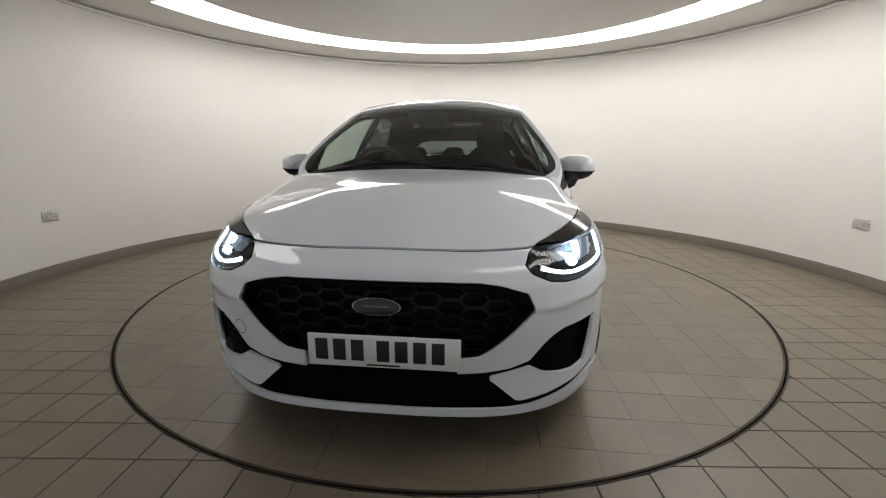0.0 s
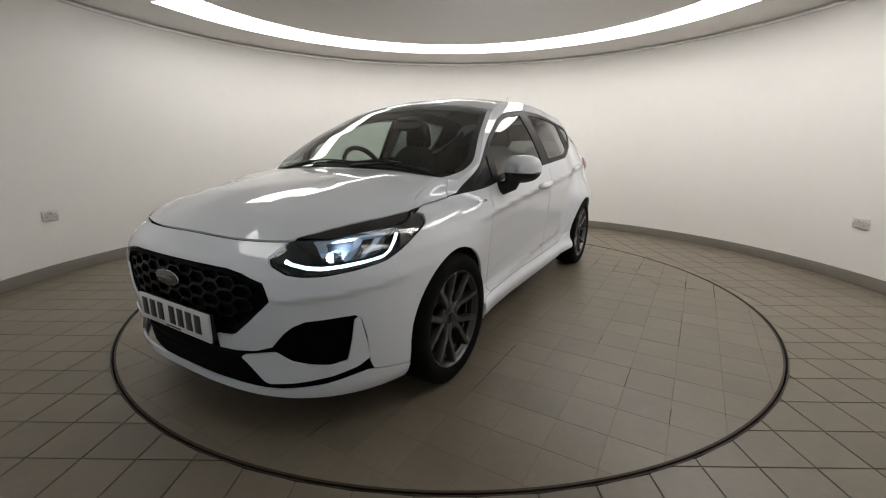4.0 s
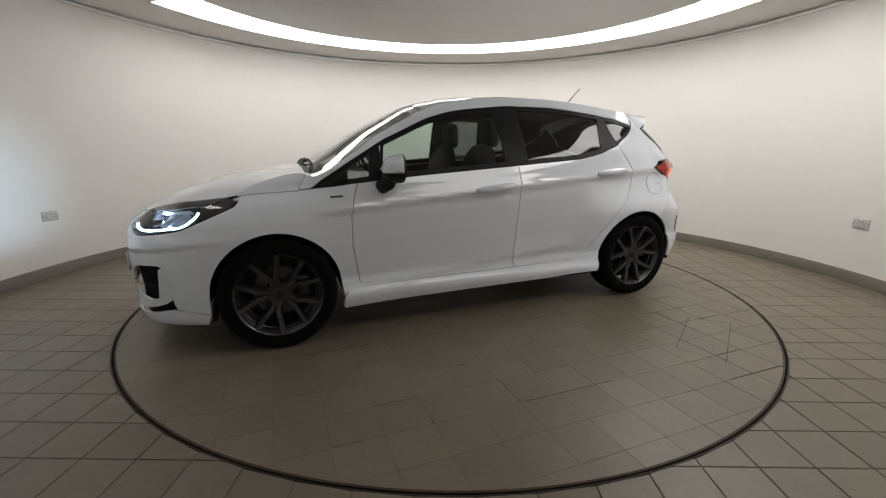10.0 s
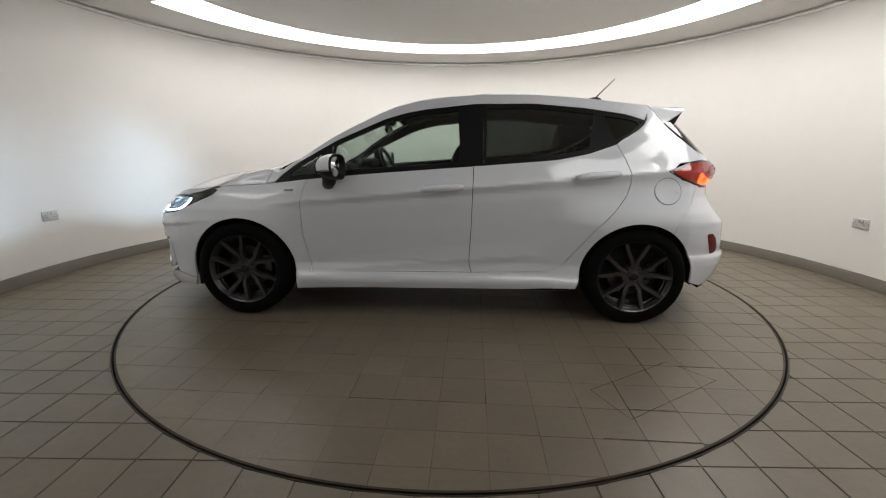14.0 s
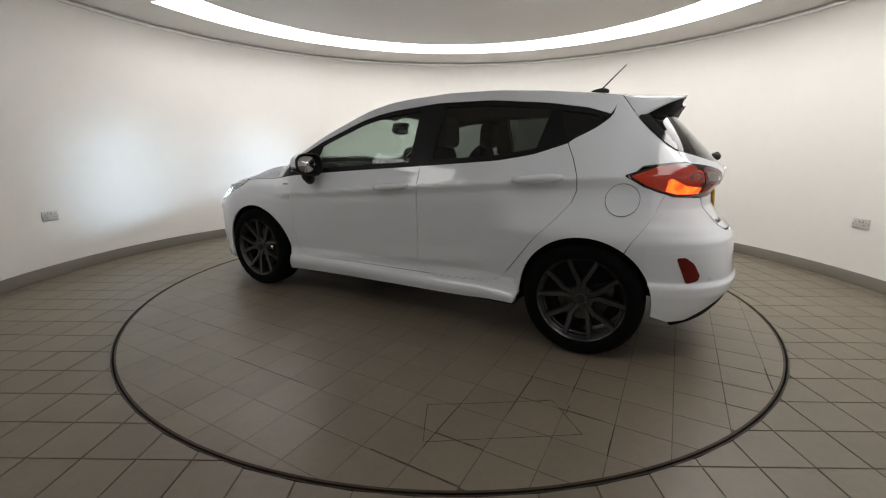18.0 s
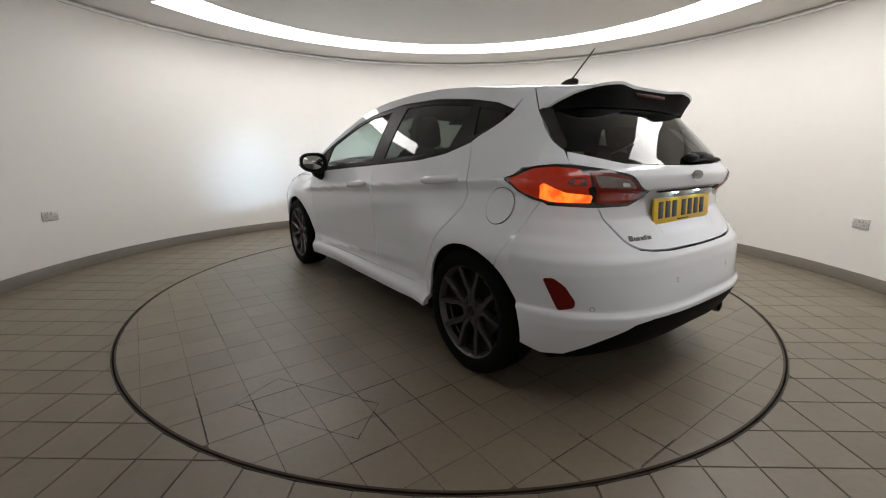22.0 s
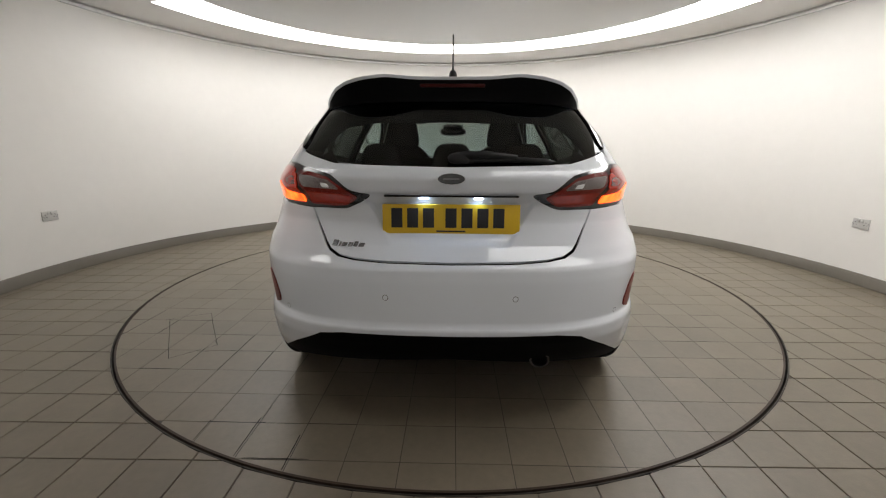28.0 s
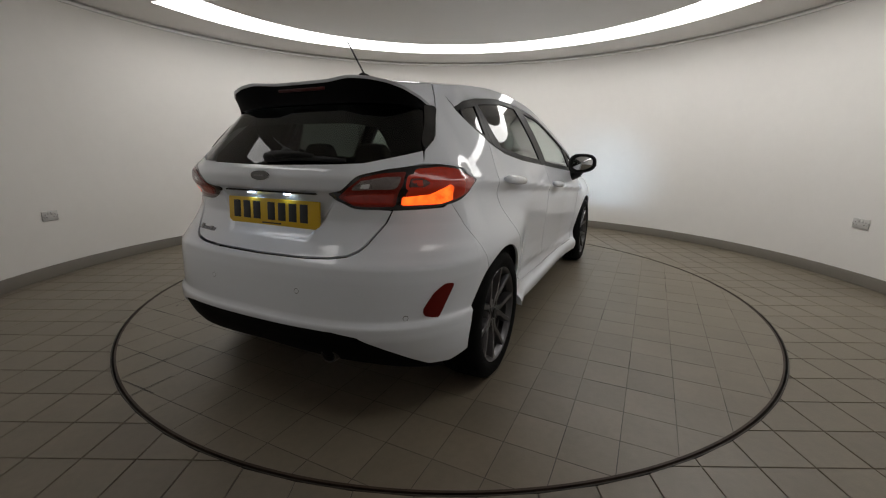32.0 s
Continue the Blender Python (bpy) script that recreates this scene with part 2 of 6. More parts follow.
def crack(points, width, z=0.0010):
    """A ragged dark line along a few corners, as one mesh."""
    bm = bmesh.new()
    for a, b in zip(points, points[1:]):
        a, b = Vector(a), Vector(b)
        n = max(3, int((b - a).length / 0.025))
        d = (b - a).normalized()
        side = Vector((-d.y, d.x))
        row = []
        for k in range(n + 1):
            p = a.lerp(b, k / n) + side * random.uniform(-0.001, 0.001)
            w = width * random.uniform(0.55, 1.15)
            row.append((bm.verts.new((*(p + side * w), z)), bm.verts.new((*(p - side * w), z))))
        for (p, q), (r, s) in zip(row, row[1:]):
            bm.faces.new((p, q, s, r))
    return bm


def build_floor():
    R = R_TABLE
    bm = lathe([(R + 0.0052, -0.0045), (R_WALL + 0.3, -0.0045), (R_WALL + 0.3, -0.2), (R + 0.0052, -0.2)], 200, closed=True)
    floor = tagged(mesh_object("floor", sharpen(bm), M_GROUT), "beige square floor tiles with dark joints", "floor", kind="structure")
    floor_shadowgap("edge_trim", R + 0.0030, R + 0.0052, -0.05, 0.0006, M_STEEL, floor, "worn steel edge round the turntable pit")
    part("pit", lathe([(0.0005, -0.19), (R + 0.02, -0.19), (R + 0.02, -0.22), (0.0005, -0.22)], 96), M_GAP, floor, "dark pit under the turntable")
    floor_shadowgap("joint_filler", R + 0.0054, R + 0.0080, -0.0040, -0.0012, M_GAP, floor, "black filler beside the steel edge")
    lay_tiles(floor, 0.89, -1.882, 0.0042, M_TILE, R + 0.0084, R_WALL - 0.002, (ROOM.x, ROOM.y), lambda x, y: y)

    bm = lathe([(0.0005, -0.0007), (R - 0.013, -0.0007), (R - 0.013, -0.1), (0.0005, -0.1)], 200)
    table = tagged(mesh_object("turntable", sharpen(bm), M_GROUT_TABLE), "round tiled car turntable flush with the floor", "turntable")
    floor_shadowgap("rim", R - 0.0160, R - 0.0065, -0.09, 0.0006, M_RUST, table, "rusty steel rim of the turntable")
    lay_tiles(table, 1.880, -1.120, 0.0030, M_TILE, 0.0, R - 0.0163, (0.0, 0.0), lambda x, y: -math.hypot(x, y), pitch=(0.2015, 0.1968), edge=0.0007)
    # an old saw cut across the tiles, and joints that have gone dark
    saw = [(0.751, -1.566), (0.883, -1.486), (1.096, -1.348), (1.212, -1.270), (1.373, -1.441), (1.280, -1.503), (0.858, -1.778), (0.751, -1.566)]
    part("saw_cut", crack(saw, 0.0017), M_GAP, table, "dark saw-cut line across several tiles", smooth=False)
    part("saw_cut", crack([(1.087, -1.315), (1.159, -1.313), (1.212, -1.270)], 0.0016), M_GAP, table, smooth=False)
    for run in (((1.080, -1.118), (1.075, -1.440)), ((1.276, -0.925), (1.276, -1.164)), ((1.254, -1.314), (1.436, -1.314)), ((0.71, -1.904), (1.08, -1.904)), ((0.873, -1.486), (0.873, -1.80)),
                ((1.288, -1.275), (1.287, -1.345)), ((0.875, -1.708), (1.074, -1.706)), ((1.279, -0.925), (1.478, -0.925)), ((1.086, -1.122), (1.478, -1.122)), ((1.880, -0.93), (1.880, -0.70)),
                ((1.845, -0.735), (2.07, -0.735)), ((1.870, -0.93), (2.0, -0.93)), ((1.476, -1.52), (1.476, -1.32)), ((2.078, -0.70), (2.078, -0.46)), ((1.95, -0.537), (2.13, -0.537))):
        part("dark_joint", crack(run, 0.0021, 0.0011), M_GAP, table, smooth=False)
    # joints elsewhere that have lost their filler
    spread = random.Random(5)
    for _ in range(46):
        r, a = 2.1 * math.sqrt(spread.uniform(0.25, 1.0)), radians(spread.uniform(0, 360))
        i, j = round((r * math.cos(a) - 1.880) / 0.2015), round((r * math.sin(a) + 1.120) / 0.1968)
        x, y, n = 1.880 + i * 0.2015, -1.120 + j * 0.1968, spread.choice((0.35, 0.6, 1.0, 1.0, 1.5))
        b = (x + n * 0.2015, y) if spread.random() < 0.5 else (x, y + n * 0.1968)
        if max(math.hypot(x, y), math.hypot(*b)) < R - 0.03:
            part("dark_joint", crack([(x, y), b], spread.uniform(0.0011, 0.0020), 0.0011), M_GAP, table, smooth=False)
    return table


def patchy_grout(name, clean, dirty):
    """Joint filler that is tile-coloured over most of the disc and dark with dirt over the rest."""
    m = material(name, clean, 0.6)
    t = m.node_tree
    co, split, cloud, fine, add, span, mix = (t.nodes.new(k) for k in ("ShaderNodeTexCoord", "ShaderNodeSeparateXYZ", "ShaderNodeTexNoise", "ShaderNodeTexNoise", "ShaderNodeMath", "ShaderNodeMapRange", "ShaderNodeMix"))
    cloud.inputs["Scale"].default_value, cloud.inputs["Detail"].default_value = 1.4, 4
    fine.inputs["Scale"].default_value = 9.0
    add.operation, mix.data_type = "ADD", "RGBA"
    worn = t.nodes.new("ShaderNodeMath")
    worn.operation = "MULTIPLY_ADD"
    worn.inputs[1].default_value = 0.16
    span.inputs["From Min"].default_value, span.inputs["From Max"].default_value = 0.86, 1.28
    mix.inputs["A"].default_value, mix.inputs["B"].default_value = (*clean, 1), (*dirty, 1)
    for a, b in ((co.outputs["Object"], split.inputs[0]), (co.outputs["Object"], cloud.inputs["Vector"]), (co.outputs["Object"], fine.inputs["Vector"]), (split.outputs["X"], worn.inputs[0]), (cloud.outputs["Fac"], worn.inputs[2]),
                 (worn.outputs[0], add.inputs[0]), (fine.outputs["Fac"], add.inputs[1]), (add.outputs[0], span.inputs["Value"]), (span.outputs[0], mix.inputs["Factor"]), (mix.outputs["Result"], t.nodes["Principled BSDF"].inputs["Base Color"])):
        t.links.new(a, b)
    return m


M_GROUT_TABLE = patchy_grout("worn_grout", (0.148, 0.124, 0.090), (0.045, 0.038, 0.029))
turntable = build_floor()


def build_socket(angle, z):
    """A double wall socket on the round wall."""
    a = radians(angle)
    ob = tagged(new("wall_socket"), "white double power socket on the cream wall", "socket", group="wall sockets")
    r = R_WALL - 0.0015
    ob.matrix_basis = Matrix.Translation((ROOM.x + r * math.cos(a), ROOM.y + r * math.sin(a), z)) @ Matrix.Rotation(a + math.pi / 2, 4, "Z")
    part("plate", box_bm(0.134, 0.009, 0.080, 0.003, (0, 0.0045, 0)), M_SOCKET, ob)
    for sgn in (-1, 1):
        part("switch", box_bm(0.016, 0.006, 0.026, 0.002, (sgn * 0.014, 0.010, 0.022)), M_SOCKET, ob)
        part("outlet", join(*[box_bm(w, 0.002, h, 0.0006, (sgn * 0.042 + dx, 0.0095, dz)) for w, h, dx, dz in ((0.005, 0.009, 0, 0.012), (0.009, 0.005, -0.011, -0.010), (0.009, 0.005, 0.011, -0.010))]), M_DARKHOLE, ob, "dark socket slots")
        part("screw", box_bm(0.006, 0.002, 0.006, 0.001, (sgn * 0.062, 0.0095, 0)), M_STEEL, ob)
    return ob


build_socket(176.5, 0.515)
build_socket(2.8, 0.500)
from mathutils.geometry import delaunay_2d_cdt


# ---- the turntable's turn and the car's place on it ----
TURN_START, TURN_RATE = 84.78, -6.3075


def turn_at(t):
    return Matrix.Rotation(radians(TURN_START + TURN_RATE * t + 1.43 * (t / 32.0) ** 2), 4, "Z")


CAR_ON_TABLE = Matrix.Translation((-0.041, 0.035, 0.0))

# ---- car paint, glass and trim ----
M_PAINT = material("white_car_paint", (0.75, 0.783, 0.84), 0.5, coat=1.0, spec=0.15)
M_BLACK = material("black_gloss_trim", (0.008, 0.008, 0.009), 0.12, coat=0.5)
M_MATT = material("black_grained_plastic", (0.012, 0.012, 0.013), 0.55, spec=0.3, vary=0.1, scale=30, bump=0.25, bump_scale=900)
M_GRILLE = material("black_grille", (0.0025, 0.0025, 0.003), 0.65, spec=0.08, vary=0.1, scale=30)
M_GLOSSBAR = material("black_grille_bar", (0.003, 0.003, 0.0035), 0.38, spec=0.22)
M_TRIM = material("black_window_trim", (0.007, 0.007, 0.008), 0.45, spec=0.18, vary=0.1, scale=30)
M_CABIN = material("dark_cabin_cloth", (0.0055, 0.0055, 0.006), 0.9, spec=0.2, vary=0.2, scale=40, bump=0.3, bump_scale=700)
M_GLASS = clear_material("clear_glass", (0.64, 0.72, 0.68), gloss=1.25)
M_PRIVACY = clear_material("privacy_glass", (0.155, 0.172, 0.160), gloss=1.2)
M_REARGLASS = clear_material("rear_glass", (0.20, 0.225, 0.21), gloss=0.9)
M_LENS = clear_material("lamp_lens", (0.95, 0.96, 0.97))
M_TYRE = material("tyre_rubber", (0.004, 0.004, 0.004), 0.85, spec=0.1, vary=0.2, scale=25, bump=0.3, bump_scale=500)
M_ALLOY = material("dark_alloy", (0.100, 0.097, 0.101), 0.28, 0.88)
M_CHROME = material("chrome", (0.75, 0.76, 0.78), 0.12, 1.0)
M_UNDER = material("underbody", (0.012, 0.012, 0.012), 0.9, vary=0.3, scale=10)


# ---- the body's form, in the car's own space: nose towards -x, left side -y ----
def smooth_curve(pairs, width=0.02):
    """A rounded line through pairs of (where, value)."""
    ks, vs = zip(*pairs)
    xs = np.linspace(ks[0] - 0.3, ks[-1] + 0.3, 1600)
    ys = np.interp(xs, ks, vs)
    lo = (vs[1] - vs[0]) / (ks[1] - ks[0])
    hi = (vs[-1] - vs[-2]) / (ks[-1] - ks[-2])
    ys = np.where(xs < ks[0], vs[0] + (xs - ks[0]) * lo, ys)
    ys = np.where(xs > ks[-1], vs[-1] + (xs - ks[-1]) * hi, ys)
    n = max(1, int(width / (xs[1] - xs[0])))
    k = np.hanning(2 * n + 3)
    ys2 = np.convolve(np.pad(ys, (n + 1, n + 1), mode="edge"), k / k.sum(), mode="valid")
    return lambda q: np.interp(q, xs, ys2)


FRONT_X0, REAR_X0 = -1.30, 1.18
N_FRONT, N_REAR = 2.8, 3.1
nose_x = smooth_curve([(0.13, -1.998), (0.165, -2.032), (0.23, -2.036), (0.30, -2.032), (0.40, -2.043), (0.47, -2.05),
                       (0.57, -2.05), (0.64, -2.038), (0.69, -2.008), (0.725, -1.962), (0.745, -1.935), (0.77, -1.922), (0.86, -1.89), (0.95, -1.85)], 0.012)
tail_x = smooth_curve([(0.15, 1.80), (0.22, 1.87), (0.30, 1.93), (0.38, 1.967), (0.428, 1.970), (0.440, 1.955), (0.50, 1.948), (0.60, 1.936), (0.648, 1.926),
                       (0.675, 1.895), (0.72, 1.855), (0.80, 1.805), (0.87, 1.800), (0.92, 1.843), (0.97, 1.852), (1.0, 1.835), (1.03, 1.80),
                       (1.10, 1.735), (1.20, 1.64), (1.28, 1.56), (1.34, 1.50), (1.42, 1.42)], 0.012)
GLASS_ARC = np.polyfit((0.90, 0.95, 1.0, 1.1, 1.2, 1.3, 1.38, 1.45), (0.828, 0.809, 0.788, 0.741, 0.686, 0.625, 0.571, 0.518), 3)
door_w = smooth_curve([(0.15, 0.785), (0.19, 0.825), (0.24, 0.84), (0.272, 0.838), (0.297, 0.812), (0.36, 0.80), (0.45, 0.815), (0.60, 0.832),
                       (0.74, 0.844), (0.79, 0.845), (0.83, 0.860), (0.842, 0.852)] + [(float(q), float(np.polyval(GLASS_ARC, q))) for q in np.linspace(0.90, 1.45, 140)], 0.013)
wing_w = smooth_curve([(0.15, 0.79), (0.20, 0.83), (0.30, 0.838), (0.45, 0.842), (0.62, 0.846), (0.70, 0.836), (0.76, 0.812), (0.80, 0.785), (0.84, 0.722),
                       (0.87, 0.697), (0.92, 0.677), (0.96, 0.655), (1.0, 0.62), (1.1, 0.45), (1.45, 0.2)], 0.02)
HUBS = ((-1.247, 0.308), (1.247, 0.308))
ARCH_R = 0.338


def sstep(a, b, v):
    q = np.clip((v - a) / (b - a), 0, 1)
    return q * q * (3 - 2 * q)


def narrow(x, z):
    """How far the doors and the rear quarters stand in from the wheel arches."""
    back = sstep(0.65, 1.05, x)
    return 0.043 * sstep(-1.30, -0.35, x) * (1 - back) + 0.080 * back * sstep(0.62, 0.88, z) * (1 - 0.2 * sstep(1.15, 1.3, z)) * (1 - 0.60 * sstep(1.38, 1.60, x))


def half_width(x, z):
    """Half the body's width between its rounded ends."""
    x, z = np.asarray(x, float), np.asarray(z, float)
    crease = 0.835 + 0.088 * np.clip(x, -1.2, 1.35)
    zw = np.where(z < 0.3, z, np.where(z < crease, 0.3 + (z - 0.3) * 0.535 / (crease - 0.3), 0.835 + (z - crease) * 0.565 / (1.40 - crease)))
    low = sstep(0.86, 1.0, np.abs(x))
    zlow = np.where(z < 0.40, np.maximum(z, 0.40 * low + z * (1 - low)), zw)
    w = door_w(np.where(z < 0.40, zlow * low + zw * (1 - low), zw))
    w = w + (wing_w(z) - w) * sstep(-0.84, -1.14, x)
    w = w + 0.010 * sstep(0.7, 1.25, x) * np.exp(-((z - 0.66) / 0.16) ** 2)
    w = w - 0.032 * sstep(0.78, 1.0, z) * sstep(1.10, 1.53, x)
    w = w + 0.014 * sstep(0.452, 0.436, z) * sstep(1.42, 1.58, x)
    w = w + 0.011 * sstep(0.612, 0.594, z) * sstep(0.47, 0.58, z) * sstep(1.5, 1.66, x)
    w = w + 0.012 * sstep(0.47, 0.39, z) * sstep(1.40, 1.52, x)
    w = w + 0.012 * sstep(0.748, 0.700, z) * sstep(1.44, 1.58, x)
    above = z - (0.366 + 0.095 * x)
    ridge = np.where(above > 0, np.clip(1 - above / 0.10, 0, 1) ** 1.3, np.clip(1 + above / 0.05, 0, 1) ** 1.2)
    w = w + 0.011 * ridge * sstep(-0.84, -0.55, x) * sstep(0.78, 0.50, x)
    w = w - narrow(x, z)
    for hx, hz in HUBS:
        r = np.hypot(x - hx, z - hz)
        w = w + 0.006 * sstep(0.62, 0.36, r) * sstep(0.85, 0.70, z)
    return w


def outline(x, z):
    """Half-width of the body at any x."""
    x, z = np.asarray(x, float), np.asarray(z, float)
    uf = np.clip((FRONT_X0 - x) / np.maximum(FRONT_X0 - nose_x(z), 0.05), 0, 1)
    ur = np.clip((x - REAR_X0) / np.maximum(tail_x(z) - REAR_X0, 0.05), 0, 1)
    return half_width(np.clip(x, FRONT_X0 - 0.35, REAR_X0 + 0.35), z) * (1 - uf ** N_FRONT) ** (1 / N_FRONT) * (1 - ur ** N_REAR) ** (1 / N_REAR)


def corner_table(length, width, n):
    th = np.concatenate([np.linspace(0, 0.05, 400) ** 1.0, np.linspace(0.05, math.pi / 2 - 0.05, 1200)[1:], np.linspace(math.pi / 2 - 0.05, math.pi / 2, 400)[1:]])
    px, py = length * np.sin(th) ** (2 / n), width * np.cos(th).clip(0) ** (2 / n)
    return th, np.concatenate([[0], np.cumsum(np.hypot(np.diff(px), np.diff(py)))])


TH_F, ARC_F = corner_table(0.80, 0.84, N_FRONT)
TH_R, ARC_R = corner_table(0.80, 0.84, N_REAR)
S_NOSE, S_TAIL = FRONT_X0 - ARC_F[-1], REAR_X0 + ARC_R[-1]


def plate_recess(y, z):
    """How far the tailgate is pressed in round the number plate."""
    half = np.interp(z, (0.735, 0.90), (0.225, 0.330))
    return 0.013 * sstep(half + 0.010, half - 0.010, np.abs(y)) * sstep(0.716, 0.740, z) * sstep(0.918, 0.902, z)


def belt(s, z):
    """Left side of the body: s runs from nose to tail round the corners, z up."""
    s, z = np.asarray(s, float), np.asarray(z, float)
    tf = np.interp(FRONT_X0 - s, ARC_F, TH_F)
    tr = np.interp(s - REAR_X0, ARC_R, TH_R)
    x = np.where(s < FRONT_X0, FRONT_X0 - (FRONT_X0 - nose_x(z)) * np.sin(tf) ** (2 / N_FRONT), s)
    x = np.where(s > REAR_X0, REAR_X0 + (tail_x(z) - REAR_X0) * np.sin(tr) ** (2 / N_REAR), x)
    w = half_width(np.clip(x, FRONT_X0 - 0.35, REAR_X0 + 0.35), z)
    k = np.where(s < FRONT_X0, np.cos(tf).clip(0) ** (2 / N_FRONT), 1.0) * np.where(s > REAR_X0, np.cos(tr).clip(0) ** (2 / N_REAR), 1.0)
    k = np.where((s <= S_NOSE + 1e-6) | (s >= S_TAIL - 1e-6), 0.0, k)
    x = x - np.where(s > REAR_X0, plate_recess(w * k, z), 0.0)
    # a crease from the grille's corner back under the headlamp
    up = z - np.interp(x, (-1.95, -1.60), (0.566, 0.612))
    d = 0.009 * np.where(up > 0, np.clip(1 - up / 0.060, 0, 1), np.clip(1 + up / 0.018, 0, 1)) * sstep(0.47, 0.57, w * k) * sstep(-1.54, -1.68, x) * (s < FRONT_X0)
    x, w = x - d * np.sin(tf), w + d * np.cos(tf)
    return np.stack([x, -w * k, z], -1)


def sx(x, z):
    """Belt coordinates of a point given by its x and z."""
    if x < FRONT_X0:
        u = min(max((FRONT_X0 - x) / (FRONT_X0 - float(nose_x(z))), 0), 1)
        return (FRONT_X0 - float(np.interp(math.asin(u ** (N_FRONT / 2)), TH_F, ARC_F)), z)
    if x > REAR_X0:
        u = min(max((x - REAR_X0) / (float(tail_x(z)) - REAR_X0), 0), 1)
        return (REAR_X0 + float(np.interp(math.asin(u ** (N_REAR / 2)), TH_R, ARC_R)), z)
    return (x, z)


def sy(y, z, rear=False):
    """Belt coordinates of a point of the nose or tail given by its y and z."""
    w = float(half_width((REAR_X0 if rear else FRONT_X0) + (0.35 if rear else -0.35), z))
    u = min(abs(y) / w, 1)
    if rear:
        return (REAR_X0 + float(np.interp(math.acos(u ** (N_REAR / 2)), TH_R, ARC_R)), z)
    return (FRONT_X0 - float(np.interp(math.acos(u ** (N_FRONT / 2)), TH_F, ARC_F)), z)


def sp(x, y, z):
    """Belt coordinates of a point near one of the rounded corners."""
    if x < FRONT_X0:
        n, th, arc, a = N_FRONT, TH_F, ARC_F, (FRONT_X0 - x) / (FRONT_X0 - float(nose_x(z)))
        w = float(half_width(max(x, FRONT_X0 - 0.35), z))
        return (FRONT_X0 - float(np.interp(math.atan2(max(a, 0) ** (n / 2), (abs(y) / w) ** (n / 2)), th, arc)), z)
    if x > REAR_X0:
        n, th, arc, a = N_REAR, TH_R, ARC_R, (x - REAR_X0) / (float(tail_x(z)) - REAR_X0)
        w = float(half_width(min(x, REAR_X0 + 0.35), z))
        return (REAR_X0 + float(np.interp(math.atan2(max(a, 0) ** (n / 2), (abs(y) / w) ** (n / 2)), th, arc)), z)
    return (x, z)


BONNET_ARC = np.polyfit((-1.928, -1.84, -1.65, -1.4, -1.16, -1.07), (0.750, 0.800, 0.876, 0.926, 0.956, 0.967), 4)
spine_z = smooth_curve([(-2.05, 0.690)] + [(float(q), float(np.polyval(BONNET_ARC, q))) for q in np.linspace(-1.93, -1.07, 170)] + [
                        (-1.00, 1.022), (-0.70, 1.199), (-0.40, 1.347), (-0.30, 1.384), (-0.15, 1.420), (0.0, 1.441), (0.3, 1.461), (0.6, 1.460), (0.9, 1.440),
                        (1.2, 1.408), (1.5, 1.372), (1.75, 1.345)], 0.025)


def top_z(x, y):
    """The upper side of the body: bonnet, windscreen and roof."""
    x, y = np.asarray(x, float), np.abs(np.asarray(y, float))
    f = sstep(-0.95, -1.12, x)
    bow = 0.06 * y * y * sstep(-0.1, -0.5, x)
    z = spine_z(x - bow * (1 - f) - 0.13 * y * y * f)
    drop = (0.062 - 0.014 * sstep(-0.3, -0.6, x)) * (y / 0.6) ** 2.2 * (1 - f) + (0.060 + 0.014 * sstep(-1.75, -1.5, x) - 0.056 * sstep(-1.48, -1.12, x)) * (y / 0.72) ** (3.6 - 1.2 * sstep(-1.75, -1.40, x) + 0.6 * sstep(-1.50, -1.12, x)) * f
    swage = 0.0035 * np.exp(-((y - 0.36) / 0.075) ** 2) * f * sstep(-1.97, -1.70, x)
    return z - drop + swage


def top(x, y):
    return np.stack([np.asarray(x, float), -np.abs(np.asarray(y, float)), top_z(x, y)], -1)


def seam(x):
    """Where the upper side meets the flank: y and z."""
    lo, hi = 0.15, 0.90
    for _ in range(40):
        y = (lo + hi) / 2
        if float(outline(x, float(top_z(x, y)))) > y:
            lo = y
        else:
            hi = y
    return lo, float(top_z(x, lo))


def seam_nose(y):
    """Where the bonnet's surface meets the nose, at this y: x and z."""
    lo, hi = 0.62, 0.84
    for _ in range(40):
        z = (lo + hi) / 2
        q = belt(sy(y, z)[0], z)
        if float(top_z(q[0], q[1])) > z:
            lo = z
        else:
            hi = z
    return float(belt(sy(y, lo)[0], lo)[0]), lo


def seam_flank(x0, x1, n=24, down=0.0):
    out = []
    for x in np.linspace(x0, x1, n):
        y, z = seam(x)
        out.append(sx(x, z - down))
    return out


def seam_top(x0, x1, n=24, inward=0.0):
    return [(x, seam(x)[0] - inward) for x in np.linspace(x0, x1, n)]


# ---- panels: a flat outline laid on the body's form ----
def clip_half(poly, axis, value, keep_above):
    out = []
    for i, b in enumerate(poly):
        a = poly[i - 1]
        ia, ib = ((a[axis] >= value) == keep_above), ((b[axis] >= value) == keep_above)
        if ia != ib:
            k = (value - a[axis]) / (b[axis] - a[axis])
            p = [a[0] + (b[0] - a[0]) * k, a[1] + (b[1] - a[1]) * k]
            p[axis] = value
            out.append(tuple(p))
        if ib:
            out.append(b)
    return out


def densify(poly, step):
    out = []
    for i, b in enumerate(poly):
        a = poly[i - 1]
        n = max(1, int(math.dist(a, b) / step))
        out += [(a[0] + (b[0] - a[0]) * k / n, a[1] + (b[1] - a[1]) * k / n) for k in range(n)]
    return out


